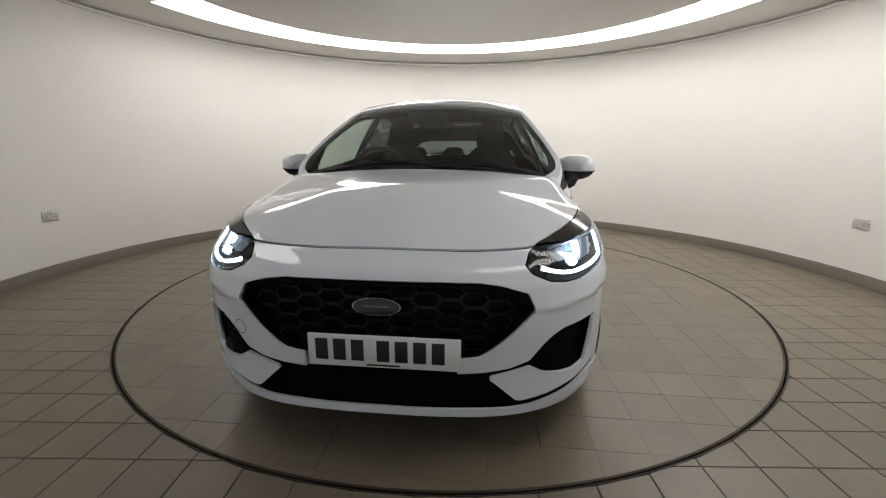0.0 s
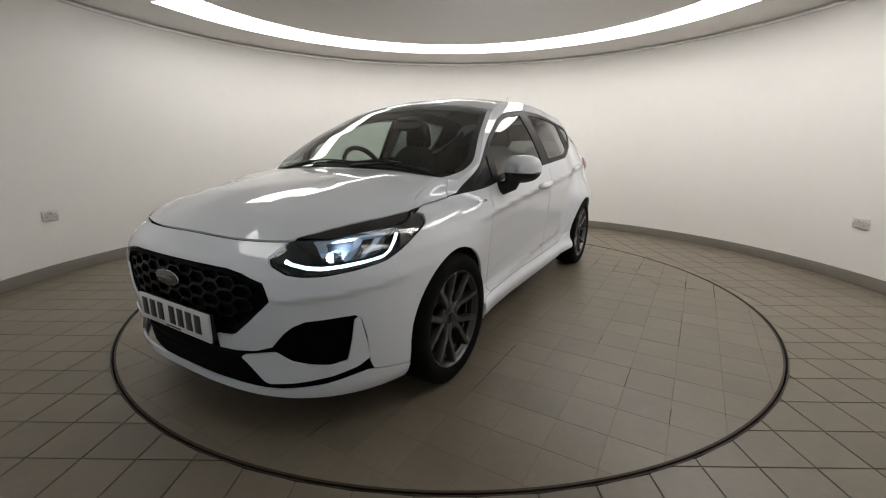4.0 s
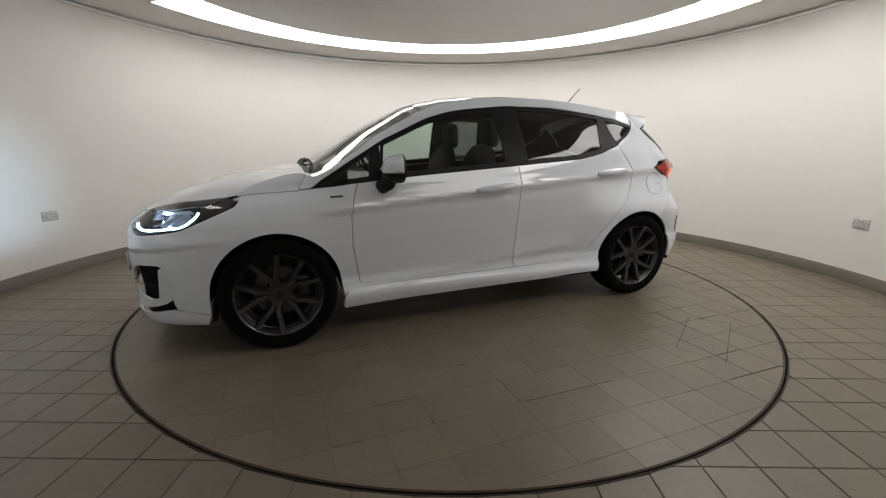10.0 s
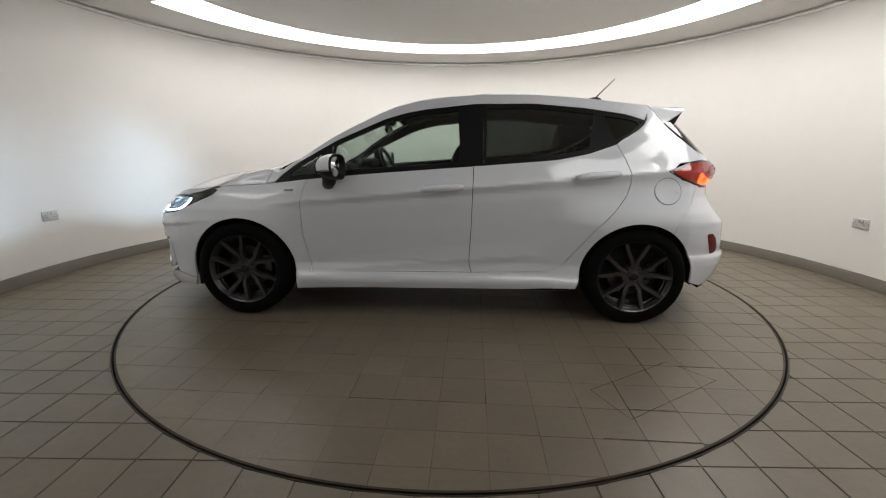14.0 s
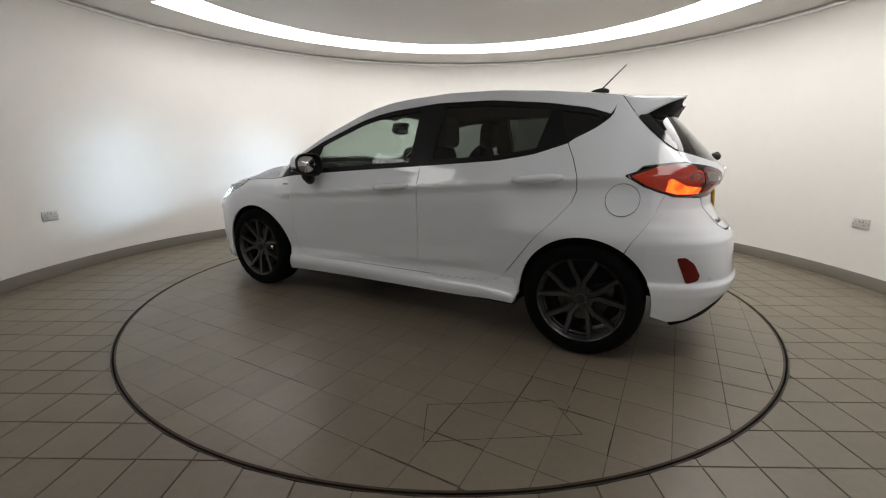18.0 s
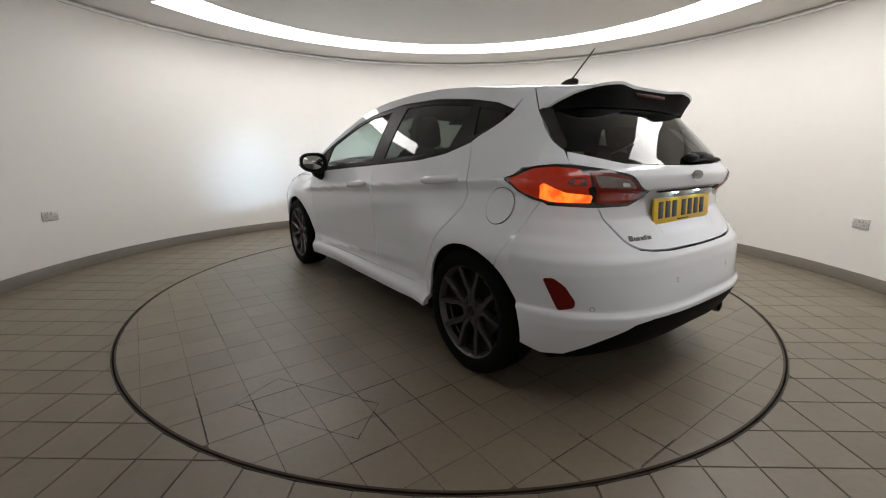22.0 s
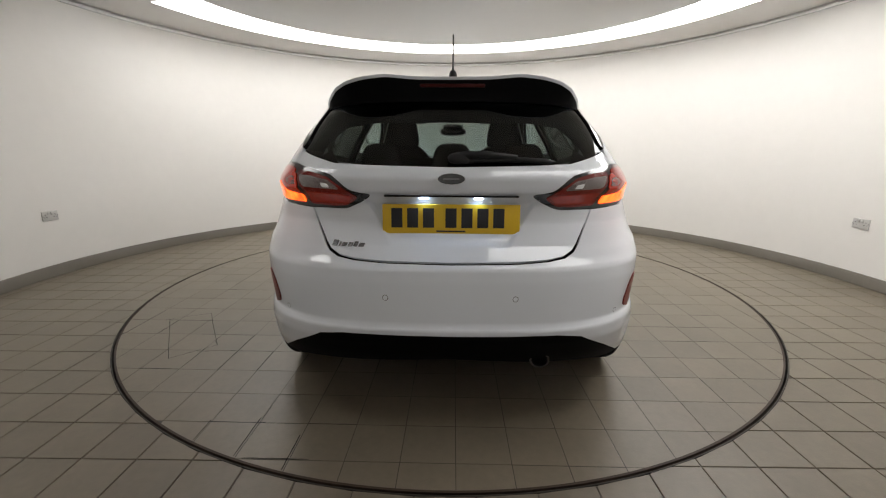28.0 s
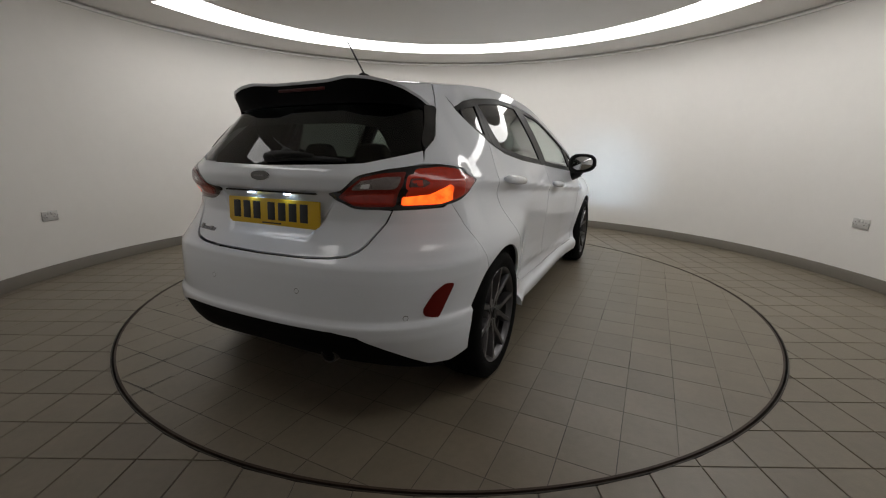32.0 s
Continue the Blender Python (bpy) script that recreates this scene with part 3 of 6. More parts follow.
def round_corners(poly, r=0.01, n=4):
    """Round every corner of a closed outline."""
    out = []
    m = len(poly)
    for i in range(m):
        p, a, b = Vector(poly[i]), Vector(poly[i - 1]), Vector(poly[(i + 1) % m])
        da, db = (a - p), (b - p)
        if da.length < 1e-6 or db.length < 1e-6:
            continue
        q = min(r, da.length * 0.45, db.length * 0.45)
        p0, p1 = p + da.normalized() * q, p + db.normalized() * q
        for k in range(n + 1):
            t = k / n
            v = p0 * (1 - t) ** 2 + p * 2 * t * (1 - t) + p1 * t * t
            out.append((v.x, v.y))
    return out


def grow(poly, d):
    """Offset a closed outline outwards by d (inwards if negative)."""
    m = len(poly)
    area = sum(poly[i - 1][0] * poly[i][1] - poly[i][0] * poly[i - 1][1] for i in range(m))
    sign = 1 if area > 0 else -1
    out = []
    for i in range(m):
        a, p, b = Vector(poly[i - 1]), Vector(poly[i]), Vector(poly[(i + 1) % m])
        u, v = (p - a), (b - p)
        if u.length < 1e-9 or v.length < 1e-9:
            out.append((p.x, p.y))
            continue
        u.normalize(), v.normalize()
        n1, n2 = Vector((u.y, -u.x)) * sign, Vector((v.y, -v.x)) * sign
        n = n1 + n2
        if n.length < 1e-6:
            n = n1.copy()
        n.normalize()
        k = d / max(n.dot(n1), 0.4)
        out.append((p.x + n.x * k, p.y + n.y * k))
    return out


def inside(pts, poly):
    """Which points lie in a closed outline, and how far they are from its edge."""
    p, q = np.array(poly), np.roll(np.array(poly), -1, axis=0)
    x, y = pts[:, 0:1], pts[:, 1:2]
    cond = (p[:, 1] > y) != (q[:, 1] > y)
    with np.errstate(divide="ignore", invalid="ignore"):
        cut = x < (q[:, 0] - p[:, 0]) * (y - p[:, 1]) / (q[:, 1] - p[:, 1]) + p[:, 0]
    ins = (cond & cut).sum(1) % 2 == 1
    e = q - p
    t = (((pts[:, None, :] - p) * e).sum(2) / np.maximum((e * e).sum(1), 1e-12)).clip(0, 1)
    d = np.linalg.norm(pts[:, None, :] - (p + t[:, :, None] * e), axis=2).min(1)
    return ins, d


def sheet(poly, chart, cell=0.03, lift=0.0, thick=0.012, middle=None, ring=None):
    """Fill an outline with small faces on the chart's surface, with a rim of the given thickness.
    middle: the chart value (axis, value) along which the two halves join. ring: an inner outline left open."""
    if ring:
        pts = [tuple(p) for p in poly] + [tuple(p) for p in ring]
        n = len(poly)
        faces = [[i, (i + 1) % n, n + (i + 1) % n, n + i] for i in range(n)]
    else:
        poly = densify(poly, cell * 0.8)
        clean = []
        for p in poly:
            if not clean or math.dist(p, clean[-1]) > 1e-5:
                clean.append(p)
        if math.dist(clean[0], clean[-1]) < 1e-5:
            clean.pop()
        us, vs = [p[0] for p in clean], [p[1] for p in clean]
        gu = np.arange(math.floor(min(us) / cell), math.ceil(max(us) / cell) + 1) * cell
        gv = np.arange(math.floor(min(vs) / cell), math.ceil(max(vs) / cell) + 1) * cell
        grid = np.stack(np.meshgrid(gu, gv), -1).reshape(-1, 2)
        ins, dist = inside(grid, clean)
        grid = grid[ins & (dist > cell * 0.35)]
        co = [Vector(p) for p in clean] + [Vector(p) for p in grid]
        res = delaunay_2d_cdt(co, [], [list(range(len(clean)))], 1, 1e-6)
        pts, faces = [tuple(v) for v in res[0]], res[2]
    arr = np.array(pts)
    xyz = chart(arr[:, 0], arr[:, 1])
    # normals of the form itself, so that neighbouring panels reflect as one surface
    e = 0.004
    at = arr.copy()
    if middle is not None:
        half = np.sign(arr[:, middle[0]].mean() - middle[1])
        near = np.abs(arr[:, middle[0]] - middle[1]) < 0.005
        at[near, middle[0]] = middle[1] + half * 0.005
    du = chart(at[:, 0] + e, at[:, 1]) - chart(at[:, 0] - e, at[:, 1])
    dv = chart(at[:, 0], at[:, 1] + e) - chart(at[:, 0], at[:, 1] - e)
    nrm = np.cross(du, dv)
    size = np.linalg.norm(nrm, axis=1, keepdims=True)
    nrm = nrm / (size + 1e-12)
    if middle is not None:
        mid = np.abs(arr[:, middle[0]] - middle[1]) < 0.003
        nrm[mid, 1] = 0
        nrm /= np.linalg.norm(nrm, axis=1, keepdims=True) + 1e-12
    outward = xyz - np.array([0, 0, 0.75])
    outward[:, 0] *= 0.3
    nrm *= np.where((nrm * outward).sum(1) < 0, -1, 1)[:, None]
    xyz = xyz + nrm * lift
    bm = bmesh.new()
    keep = bm.verts.layers.float_vector.new("form_normal")
    rim = bm.faces.layers.int.new("rim")
    verts = [bm.verts.new(p) for p in xyz]
    for v, n in zip(verts, nrm):
        v[keep] = n
    for f in faces:
        try:
            bm.faces.new([verts[k] for k in f])
        except ValueError:
            pass
    for f in bm.faces:
        f.normal_update()
        if f.normal.dot(sum((v[keep] for v in f.verts), Vector())) < 0:
            f.normal_flip()
    if middle is not None:
        axis, value = middle
        for v, p in zip(verts, pts):
            if abs(p[axis] - value) < 1e-4:
                v.co.y = 0.0
    if thick:
        edges = [d for d in bm.edges if len(d.link_faces) == 1 and not (middle is not None and all(abs(v.co.y) < 1e-6 for v in d.verts))]
        made = {}
        for d in edges:
            for v in d.verts:
                if v not in made:
                    made[v] = bm.verts.new(v.co - v[keep] * thick)
                    made[v][keep] = v[keep]
        for d in edges:
            f = d.link_faces[0]
            a, b = d.verts
            for lo in f.loops:
                if lo.edge == d:
                    a, b = lo.vert, lo.link_loop_next.vert
            try:
                bm.faces.new((b, a, made[a], made[b]))[rim] = 1
            except ValueError:
                pass
    return bm


def flipped(bm):
    """The same panel for the other side of the car."""
    out = bm.copy()
    bmesh.ops.scale(out, vec=(1, -1, 1), verts=out.verts)
    bmesh.ops.reverse_faces(out, faces=out.faces[:])
    keep = out.verts.layers.float_vector.get("form_normal")
    if keep:
        for v in out.verts:
            v[keep] = (v[keep].x, -v[keep].y, v[keep].z)
    return out


def both_sides(name, bm, mat, parent, label=""):
    other = flipped(bm)
    return part(name, bm, mat, parent, label), part(name, other, mat, parent, label)


def across(name, bm, mat, parent, label=""):
    """One panel over the middle line, from its left half."""
    whole = join(bm, flipped(bm))
    bmesh.ops.remove_doubles(whole, verts=[v for v in whole.verts if abs(v.co.y) < 1e-4], dist=2e-4)
    return part(name, whole, mat, parent, label)


NOSE_MID, TAIL_MID = (0, S_NOSE), (0, S_TAIL)
TOP_MID = (1, 0.0)


def arch_points(hub, a0, a1, r=ARCH_R, n=26, squash=1.0):
    out = []
    for k in range(n + 1):
        a = radians(a0 + (a1 - a0) * k / n)
        out.append(sx(hub[0] + r * math.cos(a), hub[1] + r * math.sin(a) * squash))
    return out


# ---- the car ----
car = tagged(new("car"), "white five-door hatchback with dark alloy wheels, lamps lit", "car")
car.empty_display_size = 0.3

# outlines shared by neighbouring panels; G is half a shut line
G = 0.0022


def far(x, z):
    """Move a point of the flank outwards from the middle, as far as the flank stands in."""
    k = 1 + float(narrow(x, z)) / 2.5
    return (-0.03 + (x + 0.03) * k, 1.068 + (z - 1.068) * k)


def line_door_front(d=0.0):
    return [sx(p[0] + d, p[1]) for p in (far(*q) for q in ((-0.762, 0.302), (-0.800, 0.330), (-0.836, 0.550), (-0.838, 0.722), (-0.815, 0.830), (-0.790, 0.890)))]


def line_b(d=0.0):
    return [sx(p[0] + d, p[1]) for p in (far(*q) for q in ((0.231, 0.318), (0.215, 0.380), (0.226, 0.617), (0.232, 0.85), (0.234, 0.980)))]


def line_door_rear(d=0.0):
    return [sx(p[0] + d, p[1]) for p in (far(*q) for q in ((0.715, 0.331), (0.79, 0.372), (0.985, 0.612), (1.085, 0.735), (1.128, 0.815), (1.143, 0.88), (1.140, 0.945), (1.108, 1.03), (1.068, 1.106)))]


def shut_line(k):
    """Where the roof spoiler's side meets the rear quarter, from the roof down."""
    z = seam(1.327)[1]
    return (1.327 + 0.085 * k, z + (1.238 - z) * k)


WIN_LOW = [(-1.043, 0.868), (-0.69, 0.913), (-0.316, 0.945), (0.235, 0.987), (0.72, 1.026), (0.90, 1.060), (1.07, 1.118), (1.20, 1.19), (1.255, 1.237)]
WIN_TOP = [(-1.043, 0.872), (-0.85, 0.995), (-0.62, 1.128), (-0.33, 1.258), (-0.20, 1.297), (-0.08, 1.320), (0.242, 1.356), (0.595, 1.356), (0.92, 1.325), (1.14, 1.288), (1.24, 1.256)]
WIN_LOW, WIN_TOP = [far(*p) for p in WIN_LOW], [far(*p) for p in WIN_TOP]
low_at = smooth_curve(WIN_LOW, 0.02)
top_at = smooth_curve(WIN_TOP, 0.03)
# where the headlamp and the tail lamp sit
LAMP = [sp(-1.405, 0.756, 0.818), sp(-1.426, 0.782, 0.790), sp(-1.517, 0.795, 0.749), sp(-1.611, 0.791, 0.707), sp(-1.696, 0.770, 0.676), sp(-1.788, 0.724, 0.660),
        sp(-1.862, 0.661, 0.648), sp(-1.910, 0.608, 0.647), sp(-1.937, 0.558, 0.654), sp(-1.950, 0.500, 0.679), sp(-1.936, 0.478, 0.702), sp(-1.888, 0.490, 0.736)]
LAMP_TOP = [sx(x, seam(x)[1] - 0.004) for x in (-1.80, -1.72, -1.64, -1.56, -1.50, -1.45)]
LAMP = LAMP + [sp(-1.856, 0.505, 0.752)] + LAMP_TOP
BONNET_SIDE = [(-1.41, 0.742), (-1.50, 0.714), (-1.60, 0.684), (-1.67, 0.652), (-1.732, 0.616), (-1.80, 0.560)]
TAIL = [sp(1.392, 0.746, 0.953), sp(1.532, 0.709, 1.008), sp(1.600, 0.667, 1.017), sp(1.676, 0.609, 1.012), sp(1.751, 0.531, 0.999), sp(1.800, 0.446, 0.978), sp(1.803, 0.408, 0.953), sp(1.811, 0.372, 0.919),
        sp(1.823, 0.300, 0.906), sp(1.798, 0.335, 0.880), sp(1.778, 0.398, 0.849), sp(1.766, 0.451, 0.847), sp(1.715, 0.560, 0.850), sp(1.636, 0.681, 0.856), sp(1.560, 0.732, 0.874), sp(1.476, 0.747, 0.907)]


def round_seam(bm, reach=0.05):
    """Let the normals run round the edge between the bonnet's top and its sides."""
    keep = bm.verts.layers.float_vector["form_normal"]
    e = 0.004
    xs = np.linspace(-1.45, -1.04, 42)
    ys, zs = zip(*(seam(q) for q in xs))
    for v in bm.verts:
        x = v.co.x
        if not -1.44 < x < -1.05:
            continue
        y, z = float(np.interp(x, xs, ys)), float(np.interp(x, xs, zs))
        d = math.hypot(abs(v.co.y) - y, v.co.z - z)
        if d < reach:
            up = Vector((-float(top_z(x + e, y) - top_z(x - e, y)) / (2 * e), float(top_z(x, y - 0.01) - top_z(x, y - 0.018)) / 0.008, 1)).normalized()
            out = Vector((-float(outline(x + e, z - 0.01) - outline(x - e, z - 0.01)) / (2 * e), -1, -float(outline(x, z - 0.006) - outline(x, z - 0.014)) / 0.008)).normalized()
            k = 1 - d / reach
            v[keep] = v[keep].lerp((up + out).normalized(), k * k * (3 - 2 * k)).normalized()
    return bm


def build_body():
    paint = M_PAINT
    # bonnet
    rim = []
    for y in np.linspace(0.50, 0.0, 18):
        x, z = seam_nose(y)
        rim.append((x + 0.0065, y))
    edge = seam_top(-1.068, -1.36, 14, 0.004) + BONNET_SIDE
    poly = [(-1.068, 0.0), (-1.068, 0.3), (-1.067, 0.5), (-1.066, 0.62)] + edge + rim
    def shut(x):
        return min(float(np.interp(x, (-1.42, -1.395, -1.345, -1.22, -1.118), (0.826, 0.834, 0.842, 0.847, 0.852))), seam(x)[1] - 0.003)
    fold = [sx(x, seam(x)[1]) for x in np.linspace(-1.068, -1.41, 18)] + [sx(x, shut(x)) for x in np.linspace(-1.40, -1.112, 14)]
    lid = join(round_seam(sheet(poly, top, 0.015, middle=TOP_MID, thick=0.009)), round_seam(sheet(fold, belt, 0.012, thick=0.015)))
    across("bonnet", lid, paint, car)
    # windscreen
    side = [(x, seam(x)[0] - 0.030) for x in np.linspace(-0.96, -0.36, 14)]
    ws = [(-1.06, 0.0), (-1.05, 0.3), (-1.02, 0.55)] + side + [(-0.345, 0.4), (-0.352, 0.2), (-0.354, 0.0)]
    across("windscreen", sheet(ws, top, 0.04, lift=-0.004, middle=TOP_MID, thick=0), M_GLASS, car, "clear windscreen")
    band = [(-0.42, 0.0), (-0.418, 0.3), (-0.405, seam(-0.405)[0] - 0.05)] + [(x, seam(x)[0] - 0.068) for x in np.linspace(-0.45, -0.96, 10)] + [(x, seam(x)[0] - 0.028) for x in np.linspace(-0.98, -0.36, 12)] + [(-0.343, 0.4), (-0.350, 0.2), (-0.352, 0.0)]
    across("windscreen_band", sheet(band, top, 0.04, lift=-0.006, middle=TOP_MID, thick=0), M_BLACK, car, "black printed edge of the windscreen")
    scuttle = [(-1.066, 0.0), (-1.066, 0.3), (-1.064, 0.63)] + [(x, seam(x)[0] - 0.06) for x in (-1.05, -1.02, -0.99)] + [(-0.985, 0.55), (-1.01, 0.3), (-1.02, 0.0)]
    across("scuttle_panel", sheet(scuttle, top, 0.03, lift=-0.008, middle=TOP_MID, thick=0), M_MATT, car, "black scuttle panel below the windscreen")
    # roof, to the spoiler
    roof = [(-0.342, 0.0), (-0.340, 0.2), (-0.335, 0.4)] + seam_top(-0.33, 1.324, 40, 0.002) + [(1.324, 0.3), (1.324, 0.0)]
    across("roof", sheet(roof, top, 0.025, middle=TOP_MID, thick=0.015), paint, car)
    # windscreen pillar and roof rail: a strip of the flank and a strip of the upper side
    frame_top = seam_flank(-1.064, 1.322, 60, 0.0)
    frame_low = [sx(x, float(top_at(x))) for x in np.linspace(1.285, -0.99, 50)]
    both_sides("roof_rail", sheet(frame_top + frame_low + [sx(-1.045, 0.866), sx(-1.106, 0.857)], belt, 0.014), paint, car)
    pillar = [(x, seam(x)[0] + 0.001) for x in np.linspace(-1.064, -0.335, 26)] + [(x, seam(x)[0] - 0.029 - 0.045 * float(sstep(-0.93, -1.06, x))) for x in np.linspace(-0.345, -1.064, 26)]
    both_sides("windscreen_pillar", sheet(pillar, top, 0.03, thick=0.01), paint, car)
    # front wing
    wing = [sx(-1.582, 0.33)] + arch_points(HUBS[0], 165, 12) + [sx(*far(-0.897, 0.267)), sx(*far(-0.866, 0.2935))]
    wing += [sx(*far(-0.80, 0.300))] + line_door_front(-G)[1:] + [sx(-0.83, 0.886), sx(-0.95, 0.870), sx(-1.045, 0.858), sx(-1.104, 0.852)]
    wing += [sx(x, shut(x) - 0.004) for x in np.linspace(-1.112, -1.43, 16)]
    wing += [sp(-1.401, 0.758, 0.813), sp(-1.424, 0.786, 0.784), sp(-1.517, 0.797, 0.744), sp(-1.611, 0.793, 0.702), sx(-1.665, 0.680), sx(-1.625, 0.58)]
    both_sides("front_wing", sheet(wing, belt, 0.015), paint, car)
    # doors
    fd = line_door_front(G) + [sx(x, float(low_at(x)) - 0.012) for x in np.linspace(-0.74, 0.2325, 14)] + line_b(-G)[::-1]
    both_sides("front_door", sheet(fd, belt, 0.018), paint, car)
    rd = line_b(G) + [sx(x, float(low_at(x)) - 0.012) for x in np.linspace(0.2365, 1.06, 14)] + line_door_rear(-G)[::-1]
    both_sides("rear_door", sheet(rd, belt, 0.018), paint, car)
    # sill
    sill = [sx(*far(x, z)) for x, z in ((-0.897, 0.190), (-0.893, 0.262), (-0.864, 0.290), (-0.76, 0.2995), (0.23, 0.3155), (0.70, 0.3285), (0.78, 0.360), (0.86, 0.366), (0.905, 0.30), (0.88, 0.236), (0.55, 0.222))]
    both_sides("side_sill", sheet(sill, belt, 0.025, lift=0.004, thick=0.03), paint, car)
    rear_foot = [sx(*far(x, z)) for x, z in ((0.69, 0.285), (0.90, 0.285), (0.885, 0.40), (0.80, 0.40))]
    both_sides("sill_end", sheet(rear_foot, belt, 0.025, lift=-0.003, thick=0), paint, car)
    front_foot = [sx(*far(x, z)) for x, z in ((-0.885, 0.225), (-0.755, 0.25), (-0.765, 0.33), (-0.865, 0.33))]
    both_sides("sill_end", sheet(front_foot, belt, 0.025, lift=-0.003, thick=0), paint, car)
    # rear quarter
    rq = [sx(*far(1.068 + G, 1.108))] + [sx(x, float(low_at(x)) - 0.003) for x in np.linspace(1.13, 1.285, 6)] + [sx(1.300, 1.258)]
    rq += [sx(x, seam(x)[1]) for x in (1.31, 1.3225)] + [sx(*shut_line(k)) for k in (0.25, 0.5, 0.75, 1.0)] + [sp(1.490, 0.633, 1.172), sp(1.566, 0.649, 1.105), sp(1.626, 0.648, 1.070), sp(1.672, 0.665, 1.020)]
    rq += [sp(1.630, 0.715, 1.019), sp(1.50, 0.795, 1.001), sp(1.437, 0.82, 0.952), sp(1.50, 0.80, 0.901), sx(1.583, 0.872), sx(1.552, 0.787), sx(1.5145, 0.717), sx(1.465, 0.643)]
    rq += arch_points(HUBS[1], 56, 178) + [sx(*far(0.904, 0.304)), sx(*far(0.862, 0.370)), sx(*far(0.796, 0.374))] + line_door_rear(G)[2:]
    both_sides("rear_quarter", sheet(rq, belt, 0.014), paint, car)
    # fuel flap
    circle = [sx(1.40 + 0.077 * math.cos(a), 0.836 + 0.077 * math.sin(a)) for a in np.linspace(0, 2 * math.pi, 41)[:-1]]
    part("fuel_flap", sheet(circle, belt, 0.015, lift=0.0042, thick=0.005), paint, car, "round white fuel flap")
    part("flap_catch", sheet([sx(1.458 + 0.016 * math.cos(a), 0.838 + 0.009 * math.sin(a)) for a in np.linspace(0, 2 * math.pi, 17)[:-1]], belt, 0.02, lift=0.0065, thick=0.004), paint, car, "small finger notch of the fuel flap")
    part("flap_gap", sheet(grow(circle, 0.0028), belt, lift=0.0026, thick=0, ring=grow(circle, -0.003)), M_MATT, car, "dark line round the fuel flap")


def build_glass():
    def pane(pts):
        return round_corners([sx(x, z) for x, z in pts], 0.018)
    f = [(x, float(low_at(x)) + 0.016) for x in np.linspace(-0.655, 0.155, 8)] + [(0.148, 1.322), (0.02, 1.306)] + [(x, float(top_at(x)) - 0.026) for x in np.linspace(-0.08, -0.63, 8)]
    q = [(x, float(low_at(x)) + 0.016) for x in np.linspace(-0.94, -0.715, 4)] + [(x, float(top_at(x)) - 0.026) for x in np.linspace(-0.70, -0.91, 5)]
    r = [(x, float(low_at(x)) + 0.016) for x in np.linspace(0.31, 0.93, 7)] + [(1.03, 1.107)] + [(x, float(top_at(x)) - 0.026) for x in np.linspace(0.985, 0.31, 8)]
    c = [(1.09, 1.132), (1.17, 1.165), (1.250, 1.222), (1.235, 1.25), (1.14, 1.272), (1.035, 1.288)]
    for name, pts, mat, label in (("door_window", f, M_GLASS, "clear front side window"), ("quarter_light", q, M_GLASS, "small front quarter window"),
                                  ("door_window", r, M_PRIVACY, "dark tinted rear side window"), ("quarter_light", c, M_PRIVACY, "dark tinted rear quarter window")):
        both_sides(name, sheet(pane(pts), belt, 0.04, lift=-0.006, thick=0), mat, car, label)
        inner = densify(pane(pts), 0.02)
        both_sides("window_seal", sheet(grow(inner, 0.014), belt, lift=-0.001, thick=0.012, ring=grow(inner, -0.004)), M_TRIM, car, "black window seal")
    b = [(x, float(low_at(x)) - 0.010) for x in (0.160, 0.235, 0.295)] + [(x, float(top_at(x)) - 0.002) for x in (0.295, 0.20, 0.13)]
    both_sides("b_pillar", sheet([sx(*p) for p in b], belt, 0.03, lift=-0.002), M_TRIM, car, "black centre pillar cover")
    cp = [(0.935, 1.062), (1.095, 1.122), (1.03, 1.302), (0.985, 1.313)]
    both_sides("c_pillar", sheet([sx(*p) for p in cp], belt, 0.03, lift=-0.002), M_TRIM, car, "black rear pillar cover")
    corner = [(1.05, 1.110)] + [(x, float(low_at(x)) - 0.004) for x in np.linspace(1.10, 1.28, 8)] + [(1.300, 1.250), (1.303, 1.260), (1.296, 1.270)] + [(x, float(top_at(x)) - 0.002) for x in np.linspace(1.28, 1.03, 8)]
    both_sides("quarter_surround", sheet([sx(*p) for p in corner], belt, 0.03, lift=-0.012, thick=0), M_TRIM, car, "black surround of the rear quarter window")
    strip_low = [(x, float(low_at(x)) - 0.011) for x in np.linspace(-1.04, 1.29, 44)] + [(x, float(low_at(x)) + 0.008) for x in np.linspace(1.285, -0.99, 44)]
    both_sides("window_ledge_trim", sheet([sx(*p) for p in strip_low], belt, 0.04, lift=-0.003), M_TRIM, car, "black strip below the side windows")
    strip_top = [(x, float(top_at(x)) + 0.001) for x in np.linspace(-1.02, 1.296, 48)] + [(x, float(top_at(x)) - 0.020) for x in np.linspace(1.27, -0.95, 48)]
    both_sides("window_top_trim", sheet([sx(*p) for p in strip_top], belt, 0.04, lift=-0.003), M_TRIM, car, "black strip above the side windows")
    tri = [(-0.735, float(low_at(-0.735)) - 0.008), (-0.645, float(low_at(-0.645)) - 0.008), (-0.655, float(top_at(-0.655)) - 0.01), (-0.715, float(top_at(-0.715)) - 0.01)]
    both_sides("mirror_post", sheet([sx(*p) for p in tri], belt, 0.03, lift=-0.001), M_TRIM, car, "black post beside the mirror")
    tip = [(-1.04, 0.866), (-0.93, 0.878), (-0.90, 0.955), (-0.93, 0.94)]
    both_sides("mirror_sail", sheet([sx(*p) for p in tip], belt, 0.03, lift=-0.0015), M_TRIM, car, "black corner of the side window")


